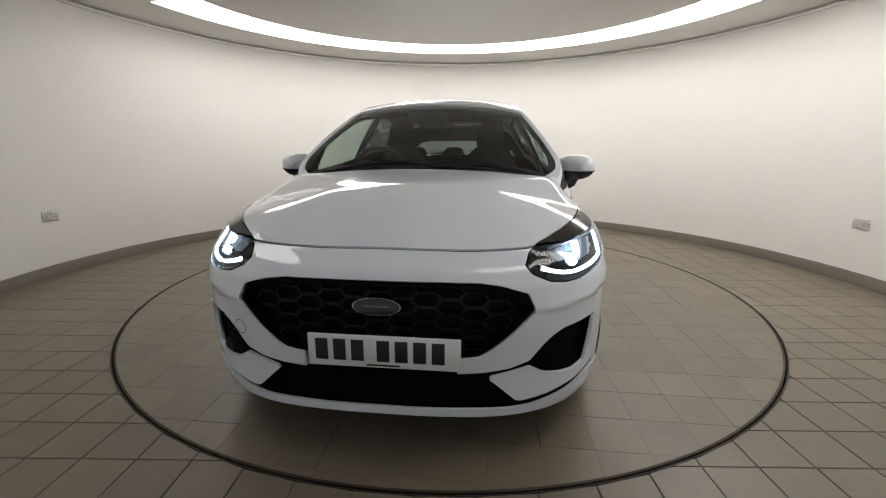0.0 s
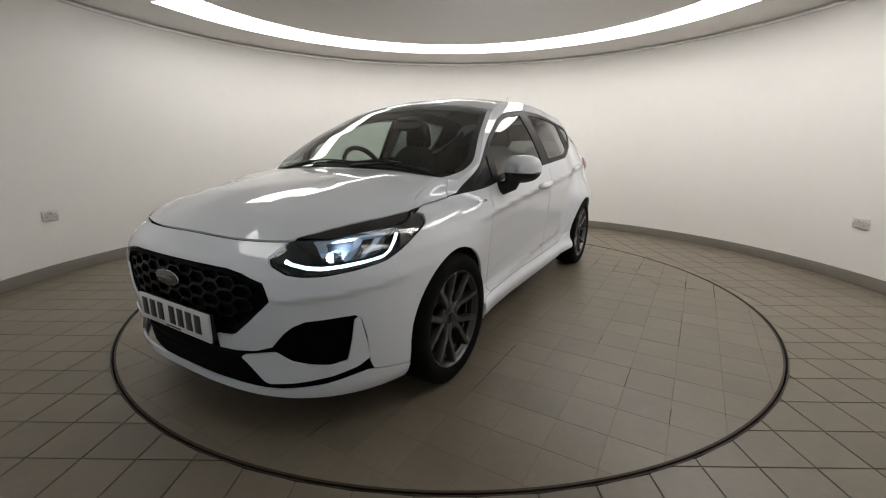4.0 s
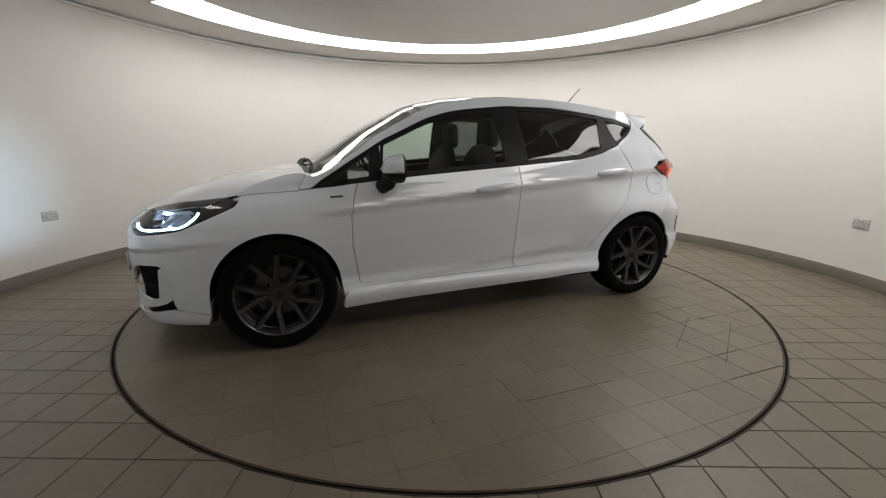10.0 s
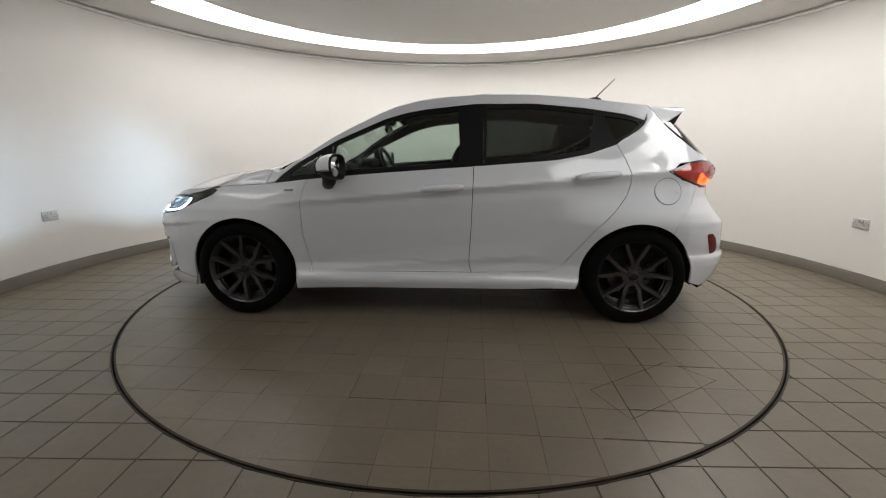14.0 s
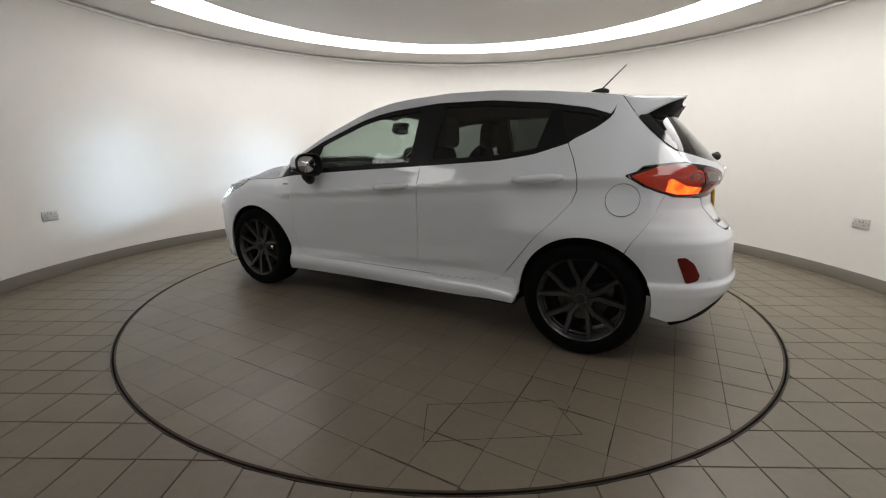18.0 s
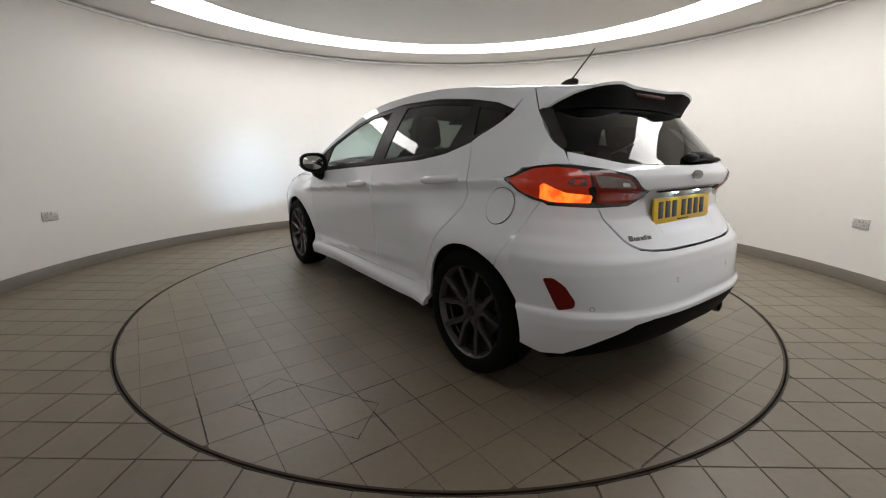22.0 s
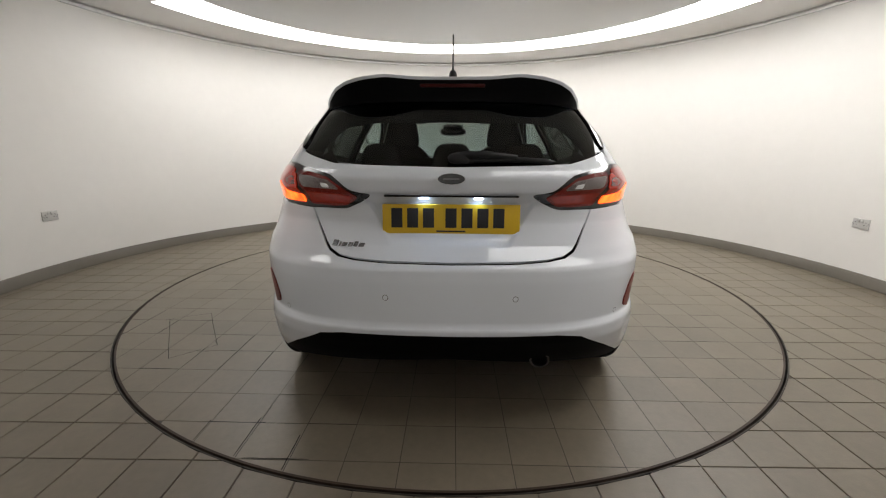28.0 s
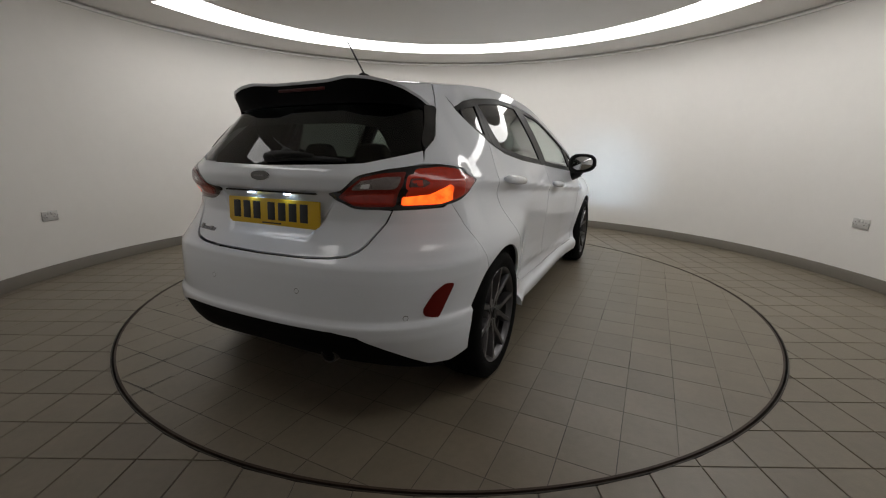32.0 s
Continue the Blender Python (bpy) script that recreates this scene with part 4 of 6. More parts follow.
def build_front():
    core = [(S_NOSE, 0.170), (S_NOSE, 0.700), sy(0.30, 0.70), sy(0.56, 0.635), sp(-1.86, 0.69, 0.62), sx(-1.72, 0.56), sx(-1.64, 0.42), sx(-1.63, 0.26), sx(-1.66, 0.185), sy(0.4, 0.170)]
    across("bumper_core", sheet(core, belt, 0.04, lift=-0.035, middle=NOSE_MID, thick=0), M_GRILLE, car, "black backing behind the grilles")
    # bumper skin round the grille
    up = []
    for y in np.linspace(0.0, 0.50, 18):
        x, z = seam_nose(y)
        up.append((S_NOSE, z - 0.003) if y == 0 else sy(y, z - 0.003))
    up += [sp(-1.886, 0.484, 0.737), sp(-1.940, 0.472, 0.702), sp(-1.955, 0.497, 0.676), sp(-1.941, 0.558, 0.649), sp(-1.912, 0.608, 0.642), sp(-1.864, 0.663, 0.643), sp(-1.788, 0.728, 0.655), sp(-1.696, 0.774, 0.671), sx(-1.6655, 0.679), sx(-1.6256, 0.58), sx(-1.5826, 0.335), sx(-1.583, 0.24)]
    up += [sp(-1.738, 0.762, 0.268), sp(-1.752, 0.760, 0.300), sp(-1.762, 0.757, 0.40), sp(-1.780, 0.747, 0.480), sp(-1.80, 0.735, 0.496), sp(-1.845, 0.70, 0.494), sp(-1.920, 0.615, 0.485), sp(-1.945, 0.577, 0.466), sp(-1.957, 0.545, 0.440), sp(-1.972, 0.495, 0.382), sy(0.43, 0.359), sy(0.35, 0.349), sy(0.26, 0.345)]
    up += [sy(0.26, 0.402), sy(0.335, 0.406), sy(0.365, 0.424), sy(0.424, 0.472), sy(0.510, 0.556), sy(0.507, 0.575), sy(0.485, 0.620), sy(0.40, 0.648), sy(0.327, 0.659), sy(0.2, 0.661), (S_NOSE, 0.661)]
    across("front_bumper", sheet(up, belt, 0.015, middle=NOSE_MID, thick=0.014), M_PAINT, car)
    blade = [sp(-1.782, 0.742, 0.486), sp(-1.766, 0.752, 0.40), sp(-1.752, 0.755, 0.320), sp(-1.789, 0.728, 0.292), sp(-1.855, 0.665, 0.266), sp(-1.928, 0.556, 0.243), sy(0.475, 0.233), sy(0.455, 0.238), sy(0.365, 0.322), sy(0.372, 0.333),
             sp(-1.968, 0.498, 0.360), sp(-1.937, 0.550, 0.325), sp(-1.905, 0.605, 0.312), sp(-1.861, 0.661, 0.306), sp(-1.818, 0.706, 0.320), sp(-1.806, 0.720, 0.40), sp(-1.800, 0.732, 0.480)]
    both_sides("bumper_blade", sheet(round_corners(blade, 0.008), belt, 0.025, lift=0.004, thick=0.012), M_PAINT, car, "white blade beside the air pocket")
    lip = [(S_NOSE, 0.184), sy(0.25, 0.183), sy(0.42, 0.178), sp(-1.93, 0.55, 0.176), sp(-1.77, 0.69, 0.176), sx(-1.60, 0.178), sx(-1.583, 0.235), sp(-1.70, 0.77, 0.256), sp(-1.753, 0.748, 0.262), sp(-1.80, 0.71, 0.252), sp(-1.87, 0.644, 0.230), sp(-1.948, 0.50, 0.208), sy(0.44, 0.206), sy(0.3, 0.211), (S_NOSE, 0.212)]
    across("front_lip", sheet(lip, belt, 0.025, lift=0.002, middle=NOSE_MID, thick=0.012), M_PAINT, car)
    build_grille()


def build_grille():
    """Black honeycomb of stretched cells in the upper grille, slats in the lower one and the pockets."""
    outline_g = [sy(0.26, 0.400), sy(0.330, 0.408), sy(0.360, 0.426), sy(0.420, 0.474), sy(0.505, 0.557), sy(0.502, 0.574), sy(0.482, 0.616), sy(0.40, 0.644), sy(0.327, 0.655), sy(0.2, 0.657), (S_NOSE, 0.657), (S_NOSE, 0.392)]
    bars = []
    for col in range(9):
        for row in range(-1, 7):
            cs, cz = S_NOSE + col * 0.078, 0.402 + row * 0.0505 + (0.0252 if col % 2 else 0)
            hexa = [(cs + dx * 0.100, cz + dz * 0.050) for dx, dz in ((-0.50, 0), (-0.28, 0.48), (0.28, 0.48), (0.50, 0), (0.28, -0.48), (-0.28, -0.48))]
            ok, dist = inside(np.array([[max(p[0], S_NOSE + 0.0005), p[1]] for p in hexa]), outline_g)
            if ok.sum() < 5:
                continue
            sm = grow(hexa, -0.0045)
            ring_out = [tuple(Vector(hexa[i - 1]).lerp(Vector(hexa[i]), t / 3)) for i in range(6) for t in range(3)]
            ring_in = [tuple(Vector(sm[i - 1]).lerp(Vector(sm[i]), t / 3)) for i in range(6) for t in range(3)]
            bars.append(sheet([(max(p[0], S_NOSE), p[1]) for p in ring_out], belt, lift=-0.014, thick=0.03, ring=[(max(p[0], S_NOSE), p[1]) for p in ring_in]))
    honey = join(*bars)
    across("grille", honey, M_GLOSSBAR, car, "black honeycomb grille")
    border = outline_g[:-1]
    strip = border + [(p[0] - 0.014 if p[0] > S_NOSE + 0.01 else p[0], p[1] + (-0.012 if p[1] > 0.6 else 0.004)) for p in border[::-1]]
    across("grille_frame", sheet(strip, belt, 0.02, lift=-0.008, thick=0.02, middle=NOSE_MID), M_GRILLE, car, "black grille surround")
    for k in range(3):
        z = 0.245 + 0.032 * k
        slat = [(S_NOSE, z), sy(0.36, z), sy(0.36, z + 0.010), (S_NOSE, z + 0.010)]
        across("lower_slat", sheet(slat, belt, 0.03, lift=-0.03, thick=0.02, middle=NOSE_MID), M_GRILLE, car)
    for k in range(4):
        z = 0.335 + 0.034 * k
        slat = [sp(-1.94, 0.57, z), sp(-1.81, 0.71, z), sp(-1.81, 0.71, z + 0.010), sp(-1.94, 0.57, z + 0.010)]
        both_sides("pocket_slat", sheet(slat, belt, 0.03, lift=-0.03, thick=0.02), M_GRILLE, car)


def build_rear():
    core = [(S_TAIL, 0.285), (S_TAIL, 0.46), sy(0.45, 0.46, True), sp(1.90, 0.48, 0.415), sp(1.82, 0.61, 0.345), sp(1.723, 0.69, 0.272), sp(1.67, 0.735, 0.254), sp(1.68, 0.735, 0.222), sp(1.76, 0.67, 0.232), sy(0.5, 0.255, True)]
    across("rear_diffuser", sheet(core, belt, 0.03, lift=-0.007, middle=TAIL_MID, thick=0.10), M_GRILLE, car, "black rear diffuser")
    bump = [(S_TAIL, 0.661), sy(0.25, 0.664, True), sy(0.36, 0.670, True), sy(0.424, 0.679, True), sy(0.462, 0.697, True), sy(0.487, 0.725, True), sy(0.508, 0.762, True), sy(0.530, 0.80, True), sy(0.548, 0.846, True), sp(1.630, 0.74, 0.855), sx(1.5848, 0.871), sx(1.5538, 0.787), sx(1.5163, 0.717), sx(1.4668, 0.643)]
    bump += arch_points(HUBS[1], 55, -5, n=12) + [sp(1.65, 0.74, 0.250), sp(1.723, 0.69, 0.255), sp(1.82, 0.61, 0.32), sp(1.90, 0.48, 0.395), sy(0.40, 0.408, True), sy(0.3, 0.410, True), (S_TAIL, 0.408)]
    across("rear_bumper", sheet(bump, belt, 0.012, middle=TAIL_MID, thick=0.012), M_PAINT, car)
    gate = [(S_TAIL, 1.008), sy(0.3, 1.014, True), sy(0.445, 1.020, True), sp(1.632, 0.637, 1.066), sp(1.668, 0.662, 1.021), sp(1.737, 0.575, 1.003), sp(1.796, 0.450, 0.980), sp(1.803, 0.412, 0.956), sp(1.811, 0.375, 0.922), sp(1.826, 0.310, 0.906), sp(1.798, 0.340, 0.880), sp(1.778, 0.405, 0.850), sy(0.543, 0.846, True)]
    gate += [sy(0.523, 0.80, True), sy(0.500, 0.764, True), sy(0.478, 0.730, True), sy(0.455, 0.705, True), sy(0.42, 0.688, True), sy(0.36, 0.678, True), sy(0.25, 0.672, True), (S_TAIL, 0.669)]
    across("tailgate", sheet(gate, belt, 0.011, middle=TAIL_MID), M_PAINT, car)
    glass = [(S_TAIL, 1.012), sy(0.3, 1.018, True), sy(0.445, 1.024, True), sp(1.628, 0.632, 1.072), sp(1.53, 0.62, 1.157), sx(1.425, 1.235), sp(1.49, 0.52, 1.275), sy(0.42, 1.310, True), (S_TAIL, 1.320)]
    across("rear_window", sheet(glass, belt, 0.04, lift=-0.002, middle=TAIL_MID, thick=0), M_REARGLASS, car, "dark tinted rear window")
    # printed edge; its deep top also paints in the spoiler's dark reflection
    frit = [sp(1.628, 0.632, 1.072), sp(1.53, 0.62, 1.157), sx(1.425, 1.235), sp(1.49, 0.52, 1.275), sy(0.42, 1.310, True), (S_TAIL, 1.320), (S_TAIL, 1.178), sy(0.30, 1.176, True), sy(0.42, 1.158, True), sy(0.47, 1.115, True), sy(0.515, 1.065, True)]
    across("rear_window_band", sheet(frit, belt, 0.04, lift=-0.005, middle=TAIL_MID, thick=0), M_GRILLE, car, "black printed edge of the rear window, deepened for the spoiler's dark reflection")
    fin = [sx(*shut_line(1.0)), sp(1.500, 0.628, 1.172), sp(1.566, 0.644, 1.105), sp(1.628, 0.642, 1.069), sp(1.600, 0.60, 1.100), sp(1.53, 0.57, 1.17), sp(1.46, 0.55, 1.262)]
    both_sides("spoiler_fin", sheet(round_corners(fin, 0.02), belt, 0.03, lift=0.006, thick=0.012), M_BLACK, car, "gloss black fin beside the rear window")
    # roof spoiler: a white hood over the window, black below
    SPOILER_Y = float(outline(1.418, 1.238)) - 0.002
    edge_v = (0.0, 0.2, 0.36, 0.48, 0.60, 0.72, 0.86, 1.0)
    edge_x, edge_y, edge_z = (smooth_curve(list(zip(edge_v, c)), 0.03) for c in (
        (1.600, 1.603, 1.622, 1.612, 1.590, 1.548, 1.486, 1.418), (0.0, 0.15, 0.27, 0.362, 0.436, 0.490, 0.534, SPOILER_Y), (1.350, 1.351, 1.359, 1.351, 1.336, 1.315, 1.280, 1.238)))
    corner_y = seam(1.329)[0]
    ny, nx = 28, 10

    def front_fn(v):
        if v < 0.72:
            y = corner_y * v / 0.72
            return Vector((1.329, -y, float(top_z(1.329, y))))
        x, z = shut_line((v - 0.72) / 0.28)
        return Vector((x + 0.004, -float(outline(x + 0.004, z)), z))

    def up_fn(u, v):
        p = front_fn(v).lerp(Vector((float(edge_x(v)), -float(edge_y(v)), float(edge_z(v)))), u)
        p.z -= 0.007 * math.sin(math.pi * u) * (1 - v) - 0.004 * u * (1 - v)
        return p

    def rim_fn(v):
        return up_fn(1, v) + Vector((-0.005, 0.004 * v, -0.011))

    def dn_fn(u, v):
        y, z = float(edge_y(v)) * (1 - 0.015 * v), 1.262 - 0.030 * v * v
        inner = Vector(belt(sy(y, z, True)[0], z)) + Vector((0.004, 0, 0))
        p = rim_fn(v).lerp(inner, u)
        p.z += 0.010 * math.sin(math.pi * u) * (1 - v)
        return p

    def lattice(fn, rim):
        bm = bmesh.new()
        g = [[bm.verts.new(fn(i / nx, j / ny)) for j in range(ny + 1)] for i in range(nx + 1)]
        if rim:
            g.append([bm.verts.new(rim_fn(j / ny)) for j in range(ny + 1)])
        for a, b in zip(g, g[1:]):
            for j in range(ny):
                bm.faces.new((a[j], b[j], b[j + 1], a[j + 1]))
        bmesh.ops.recalc_face_normals(bm, faces=bm.faces)
        return sharpen(bm, 40)
    across("spoiler", lattice(up_fn, True), M_PAINT, car, "white roof spoiler")
    across("spoiler_underside", lattice(dn_fn, False), M_GRILLE, car, "black underside of the spoiler")
    part("brake_light", box_bm(0.010, 0.26, 0.013, 0.003, (1.597, 0, 1.321)), M_BRAKE, car, "dark red high brake light")


M_REDLENS = material("red_lens", (0.13, 0.006, 0.004), 0.35, coat=0.1, spec=0.2, vary=0.1, scale=60)
# ---- lamps ----
def glow_material(name, color, glow, low, high):
    """A ribbed lens lit unevenly from behind."""
    m = material(name, color, 0.2, emit=low, emit_color=glow, coat=0.6)
    t = m.node_tree
    co, cloud, ribs = (t.nodes.new(k) for k in ("ShaderNodeTexCoord", "ShaderNodeTexNoise", "ShaderNodeTexWave"))
    cloud.inputs["Scale"].default_value, cloud.inputs["Detail"].default_value = 22.0, 2
    ribs.inputs["Scale"].default_value, ribs.inputs["Distortion"].default_value = 70.0, 1.0
    mix, span = t.nodes.new("ShaderNodeMath"), t.nodes.new("ShaderNodeMapRange")
    mix.operation = "MULTIPLY_ADD"
    mix.inputs[1].default_value = 0.16
    span.inputs["From Min"].default_value, span.inputs["From Max"].default_value = 0.42, 0.78
    span.inputs["To Min"].default_value, span.inputs["To Max"].default_value = low, high
    for a, b in ((co.outputs["Object"], cloud.inputs["Vector"]), (co.outputs["Object"], ribs.inputs["Vector"]), (ribs.outputs["Fac"], mix.inputs[0]), (cloud.outputs["Fac"], mix.inputs[2]),
                 (mix.outputs[0], span.inputs["Value"]), (span.outputs[0], t.nodes["Principled BSDF"].inputs["Emission Strength"])):
        t.links.new(a, b)
    return m


# faint blue emission stands in for the beam's light on the reflectors
M_BLADE = material("glow_reflector", (0.30, 0.33, 0.37), 0.30, 0.6, emit=0.08, emit_color=(0.55, 0.75, 1.0), vary=0.25, scale=40)
M_DRL = material("daytime_lamp", (0.9, 0.95, 1.0), 0.3, emit=7.0, emit_color=(0.55, 0.79, 1.0))
M_BEAM = material("headlamp_bulb", (1.0, 1.0, 1.0), 0.3, emit=15000.0, emit_color=(0.60, 0.80, 1.0))
M_REFLECT = material("lamp_reflector", (0.035, 0.037, 0.042), 0.30, 0.9)
M_TAIL_LIT = glow_material("tail_glow", (0.6, 0.06, 0.01), (1.0, 0.115, 0.012), 0.8, 3.6)
M_TAIL_RED = material("tail_red", (0.15, 0.008, 0.005), 0.16, emit=0.05, emit_color=(1.0, 0.045, 0.008), coat=0.6, vary=0.35, scale=45)
M_TAIL_OUTER = material("tail_outer", (0.17, 0.009, 0.005), 0.16, emit=0.13, emit_color=(1.0, 0.055, 0.008), coat=0.6, vary=0.35, scale=45)
M_TAIL_RING = material("tail_ring", (0.22, 0.010, 0.006), 0.2, emit=0.12, emit_color=(1.0, 0.050, 0.010), coat=0.4, vary=0.2, scale=60)
M_BRAKE = material("brake_lens", (0.045, 0.003, 0.002), 0.4, spec=0.2, vary=0.1, scale=60)
M_TAIL_CLEAR = material("tail_clear", (0.20, 0.17, 0.165), 0.28, 0.5, coat=0.8, vary=0.4, scale=35)
M_TAIL_INNER = material("tail_inner", (0.10, 0.005, 0.004), 0.25, emit=0.02, emit_color=(1.0, 0.05, 0.01), coat=0.3, vary=0.2, scale=60)
M_TAIL_SMOKE = material("tail_smoke", (0.10, 0.035, 0.03), 0.12, 0.3, coat=1.0, vary=0.2, scale=50)
M_MIRROR = material("mirror_glass", (0.60, 0.61, 0.63), 0.03, 1.0)
M_PLATE_LAMP = material("plate_lamp", (0.9, 0.95, 1.0), 0.3, emit=30.0, emit_color=(0.50, 0.70, 1.0))
M_YELLOW = material("yellow_plate", (0.72, 0.46, 0.02), 0.35, vary=0.03, scale=20)
M_WHITEPLATE = material("white_plate", (0.72, 0.72, 0.72), 0.35, vary=0.03, scale=20)
M_INK = material("plate_ink", (0.015, 0.015, 0.018), 0.4)
M_BADGE = material("badge_dark", (0.010, 0.012, 0.020), 0.2, coat=1.0)
M_GREYTRIM = material("grey_badge", (0.22, 0.22, 0.23), 0.25, 0.9)
M_HEADLINER = material("headliner", (0.05, 0.05, 0.048), 0.9, vary=0.08, scale=30)
M_DISC = material("brake_disc", (0.12, 0.115, 0.11), 0.4, 0.9, vary=0.2, scale=20)


def ribbon(path, width):
    """A strip of even width along a line in belt coordinates, as an outline."""
    left, right = [], []
    for i, p in enumerate(path):
        a, b = Vector(path[max(i - 1, 0)]), Vector(path[min(i + 1, len(path) - 1)])
        d = (b - a).normalized()
        n = Vector((-d.y, d.x)) * width / 2
        left.append((p[0] + n.x, p[1] + n.y))
        right.append((p[0] - n.x, p[1] - n.y))
    return left + right[::-1]


def tube_bm(points, radius, sides=10, cap=True):
    """A round tube along points; radius may be a list."""
    bm = bmesh.new()
    pts = [Vector(p) for p in points]
    rad = radius if isinstance(radius, (list, tuple)) else [radius] * len(pts)
    rings = []
    for i, p in enumerate(pts):
        d = (pts[min(i + 1, len(pts) - 1)] - pts[max(i - 1, 0)]).normalized()
        q = d.to_track_quat("Z", "Y").to_matrix()
        rings.append([bm.verts.new(p + q @ Vector((rad[i] * math.cos(2 * math.pi * k / sides), rad[i] * math.sin(2 * math.pi * k / sides), 0))) for k in range(sides)])
    for a, b in zip(rings, rings[1:]):
        for k in range(sides):
            bm.faces.new((a[k], a[(k + 1) % sides], b[(k + 1) % sides], b[k]))
    if cap:
        bm.faces.new(rings[0][::-1])
        bm.faces.new(rings[-1])
    return sharpen(bm, 50)


def blob_bm(centre, size, power=2.6, nu=20, nv=12, turn=None, shape=None):
    """A rounded box-like solid."""
    bm = bmesh.new()
    def sgn(v):
        return math.copysign(abs(v) ** (2 / power), v)
    rows = []
    for j in range(nv + 1):
        b = -math.pi / 2 + math.pi * j / nv
        row = []
        for i in range(nu):
            a = 2 * math.pi * i / nu
            p = Vector((sgn(math.cos(b)) * sgn(math.cos(a)) * size[0], sgn(math.cos(b)) * sgn(math.sin(a)) * size[1], sgn(math.sin(b)) * size[2]))
            if shape:
                p = shape(p)
            if turn:
                p = turn @ p
            row.append(bm.verts.new(p + Vector(centre)))
        rows.append(row)
    for a, b in zip(rows, rows[1:]):
        for i in range(nu):
            bm.faces.new((a[i], a[(i + 1) % nu], b[(i + 1) % nu], b[i]))
    bmesh.ops.remove_doubles(bm, verts=bm.verts, dist=1e-5)
    bmesh.ops.recalc_face_normals(bm, faces=bm.faces)
    return bm


def add_pair(name, bm, mat, parent_l, parent_r, label=""):
    other = flipped(bm)
    return part(name, bm, mat, parent_l, label), part(name, other, mat, parent_r, label)


def build_headlamps():
    left, right = both_sides("headlamp", sheet(LAMP, belt, 0.03, lift=-0.19, thick=-0.185), M_GRILLE, car, "lit headlamp in a dark housing")
    add_pair("lens", sheet(LAMP, belt, 0.03, lift=-0.001, thick=0), M_LENS, left, right, "clear lamp cover")
    tail = [sp(-1.415, 0.756, 0.812), sp(-1.430, 0.782, 0.791), sp(-1.517, 0.795, 0.752), sp(-1.60, 0.791, 0.715), sp(-1.575, 0.77, 0.765), sp(-1.572, 0.74, 0.795)] + [sx(x, seam(x)[1] - 0.006) for x in (-1.56, -1.50, -1.45)]
    add_pair("tail_cover", sheet(tail, belt, 0.03, lift=-0.004, thick=0.01), M_BLACK, left, right, "gloss black outer end of the lamp")
    brow = [(x, y + 0.005) for x, y in BONNET_SIDE] + [(-1.852, 0.508)] + [(x, seam(x)[0] + 0.001) for x in (-1.80, -1.74, -1.68, -1.60, -1.52, -1.45, -1.41)]
    add_pair("brow", sheet(brow, top, 0.03, lift=-0.002, thick=0.01), M_BLACK, left, right, "gloss black upper edge of the lamp")
    path = [sp(-1.921, 0.533, 0.697), sp(-1.914, 0.556, 0.686), sp(-1.894, 0.606, 0.674), sp(-1.862, 0.652, 0.670), sp(-1.803, 0.710, 0.676), sp(-1.742, 0.750, 0.684), sp(-1.684, 0.775, 0.693), sp(-1.648, 0.782, 0.711), sp(-1.615, 0.779, 0.738), sp(-1.590, 0.771, 0.766)]
    add_pair("daytime_lamp", sheet(ribbon(path, 0.0100), belt, 0.01, lift=-0.008, thick=0.01), M_DRL, left, right, "glowing white daytime running light")
    # ledge and slanted reflector blades with painted-on glow, and the dark module behind them
    ledge = [sp(-1.832, 0.582, 0.751), sp(-1.780, 0.640, 0.760), sp(-1.730, 0.685, 0.766), sp(-1.680, 0.725, 0.769), sp(-1.629, 0.751, 0.771)]
    add_pair("ledge", sheet(ribbon(ledge, 0.006), belt, 0.01, lift=-0.012, thick=0.03), M_BLADE, left, right, "ledge in the lamp with a painted-on glow")
    for blade in ((sp(-1.736, 0.688, 0.760), sp(-1.708, 0.711, 0.762), sp(-1.745, 0.708, 0.733), sp(-1.786, 0.706, 0.708), sp(-1.798, 0.694, 0.708), sp(-1.760, 0.698, 0.733)),
                  (sp(-1.672, 0.733, 0.760), sp(-1.646, 0.747, 0.761), sp(-1.682, 0.749, 0.736), sp(-1.730, 0.737, 0.713), sp(-1.744, 0.731, 0.713), sp(-1.697, 0.735, 0.737)),
                  (sp(-1.829, 0.585, 0.746), sp(-1.806, 0.608, 0.750), sp(-1.822, 0.640, 0.722), sp(-1.838, 0.612, 0.726)),
                  (sp(-1.700, 0.716, 0.732), sp(-1.655, 0.742, 0.738), sp(-1.655, 0.742, 0.733), sp(-1.705, 0.716, 0.727))):
        add_pair("reflector", sheet(round_corners(list(blade), 0.004), belt, 0.012, lift=-0.022, thick=0.03), M_BLADE, left, right, "slanted reflector blade with a painted-on glow")
    module = [sp(-1.845, 0.590, 0.755), sp(-1.780, 0.650, 0.768), sp(-1.680, 0.730, 0.774), sp(-1.615, 0.765, 0.770), sp(-1.660, 0.765, 0.725), sp(-1.760, 0.725, 0.712), sp(-1.845, 0.630, 0.718)]
    add_pair("module", sheet(module, belt, 0.02, lift=-0.055, thick=0.01), M_REFLECT, left, right, "dark mirror behind the reflector blades")
    aim = Matrix.Translation((-1.772, -0.640, 0.694)) @ Matrix.Rotation(radians(BEAM_TOE), 4, "Z") @ Matrix.Rotation(radians(BEAM_DIP), 4, "Y")
    barrel = lathe([(0.020, 0.0), (0.020, -0.044), (0.023, -0.044), (0.023, 0.0)], 20, axis="x", closed=True)
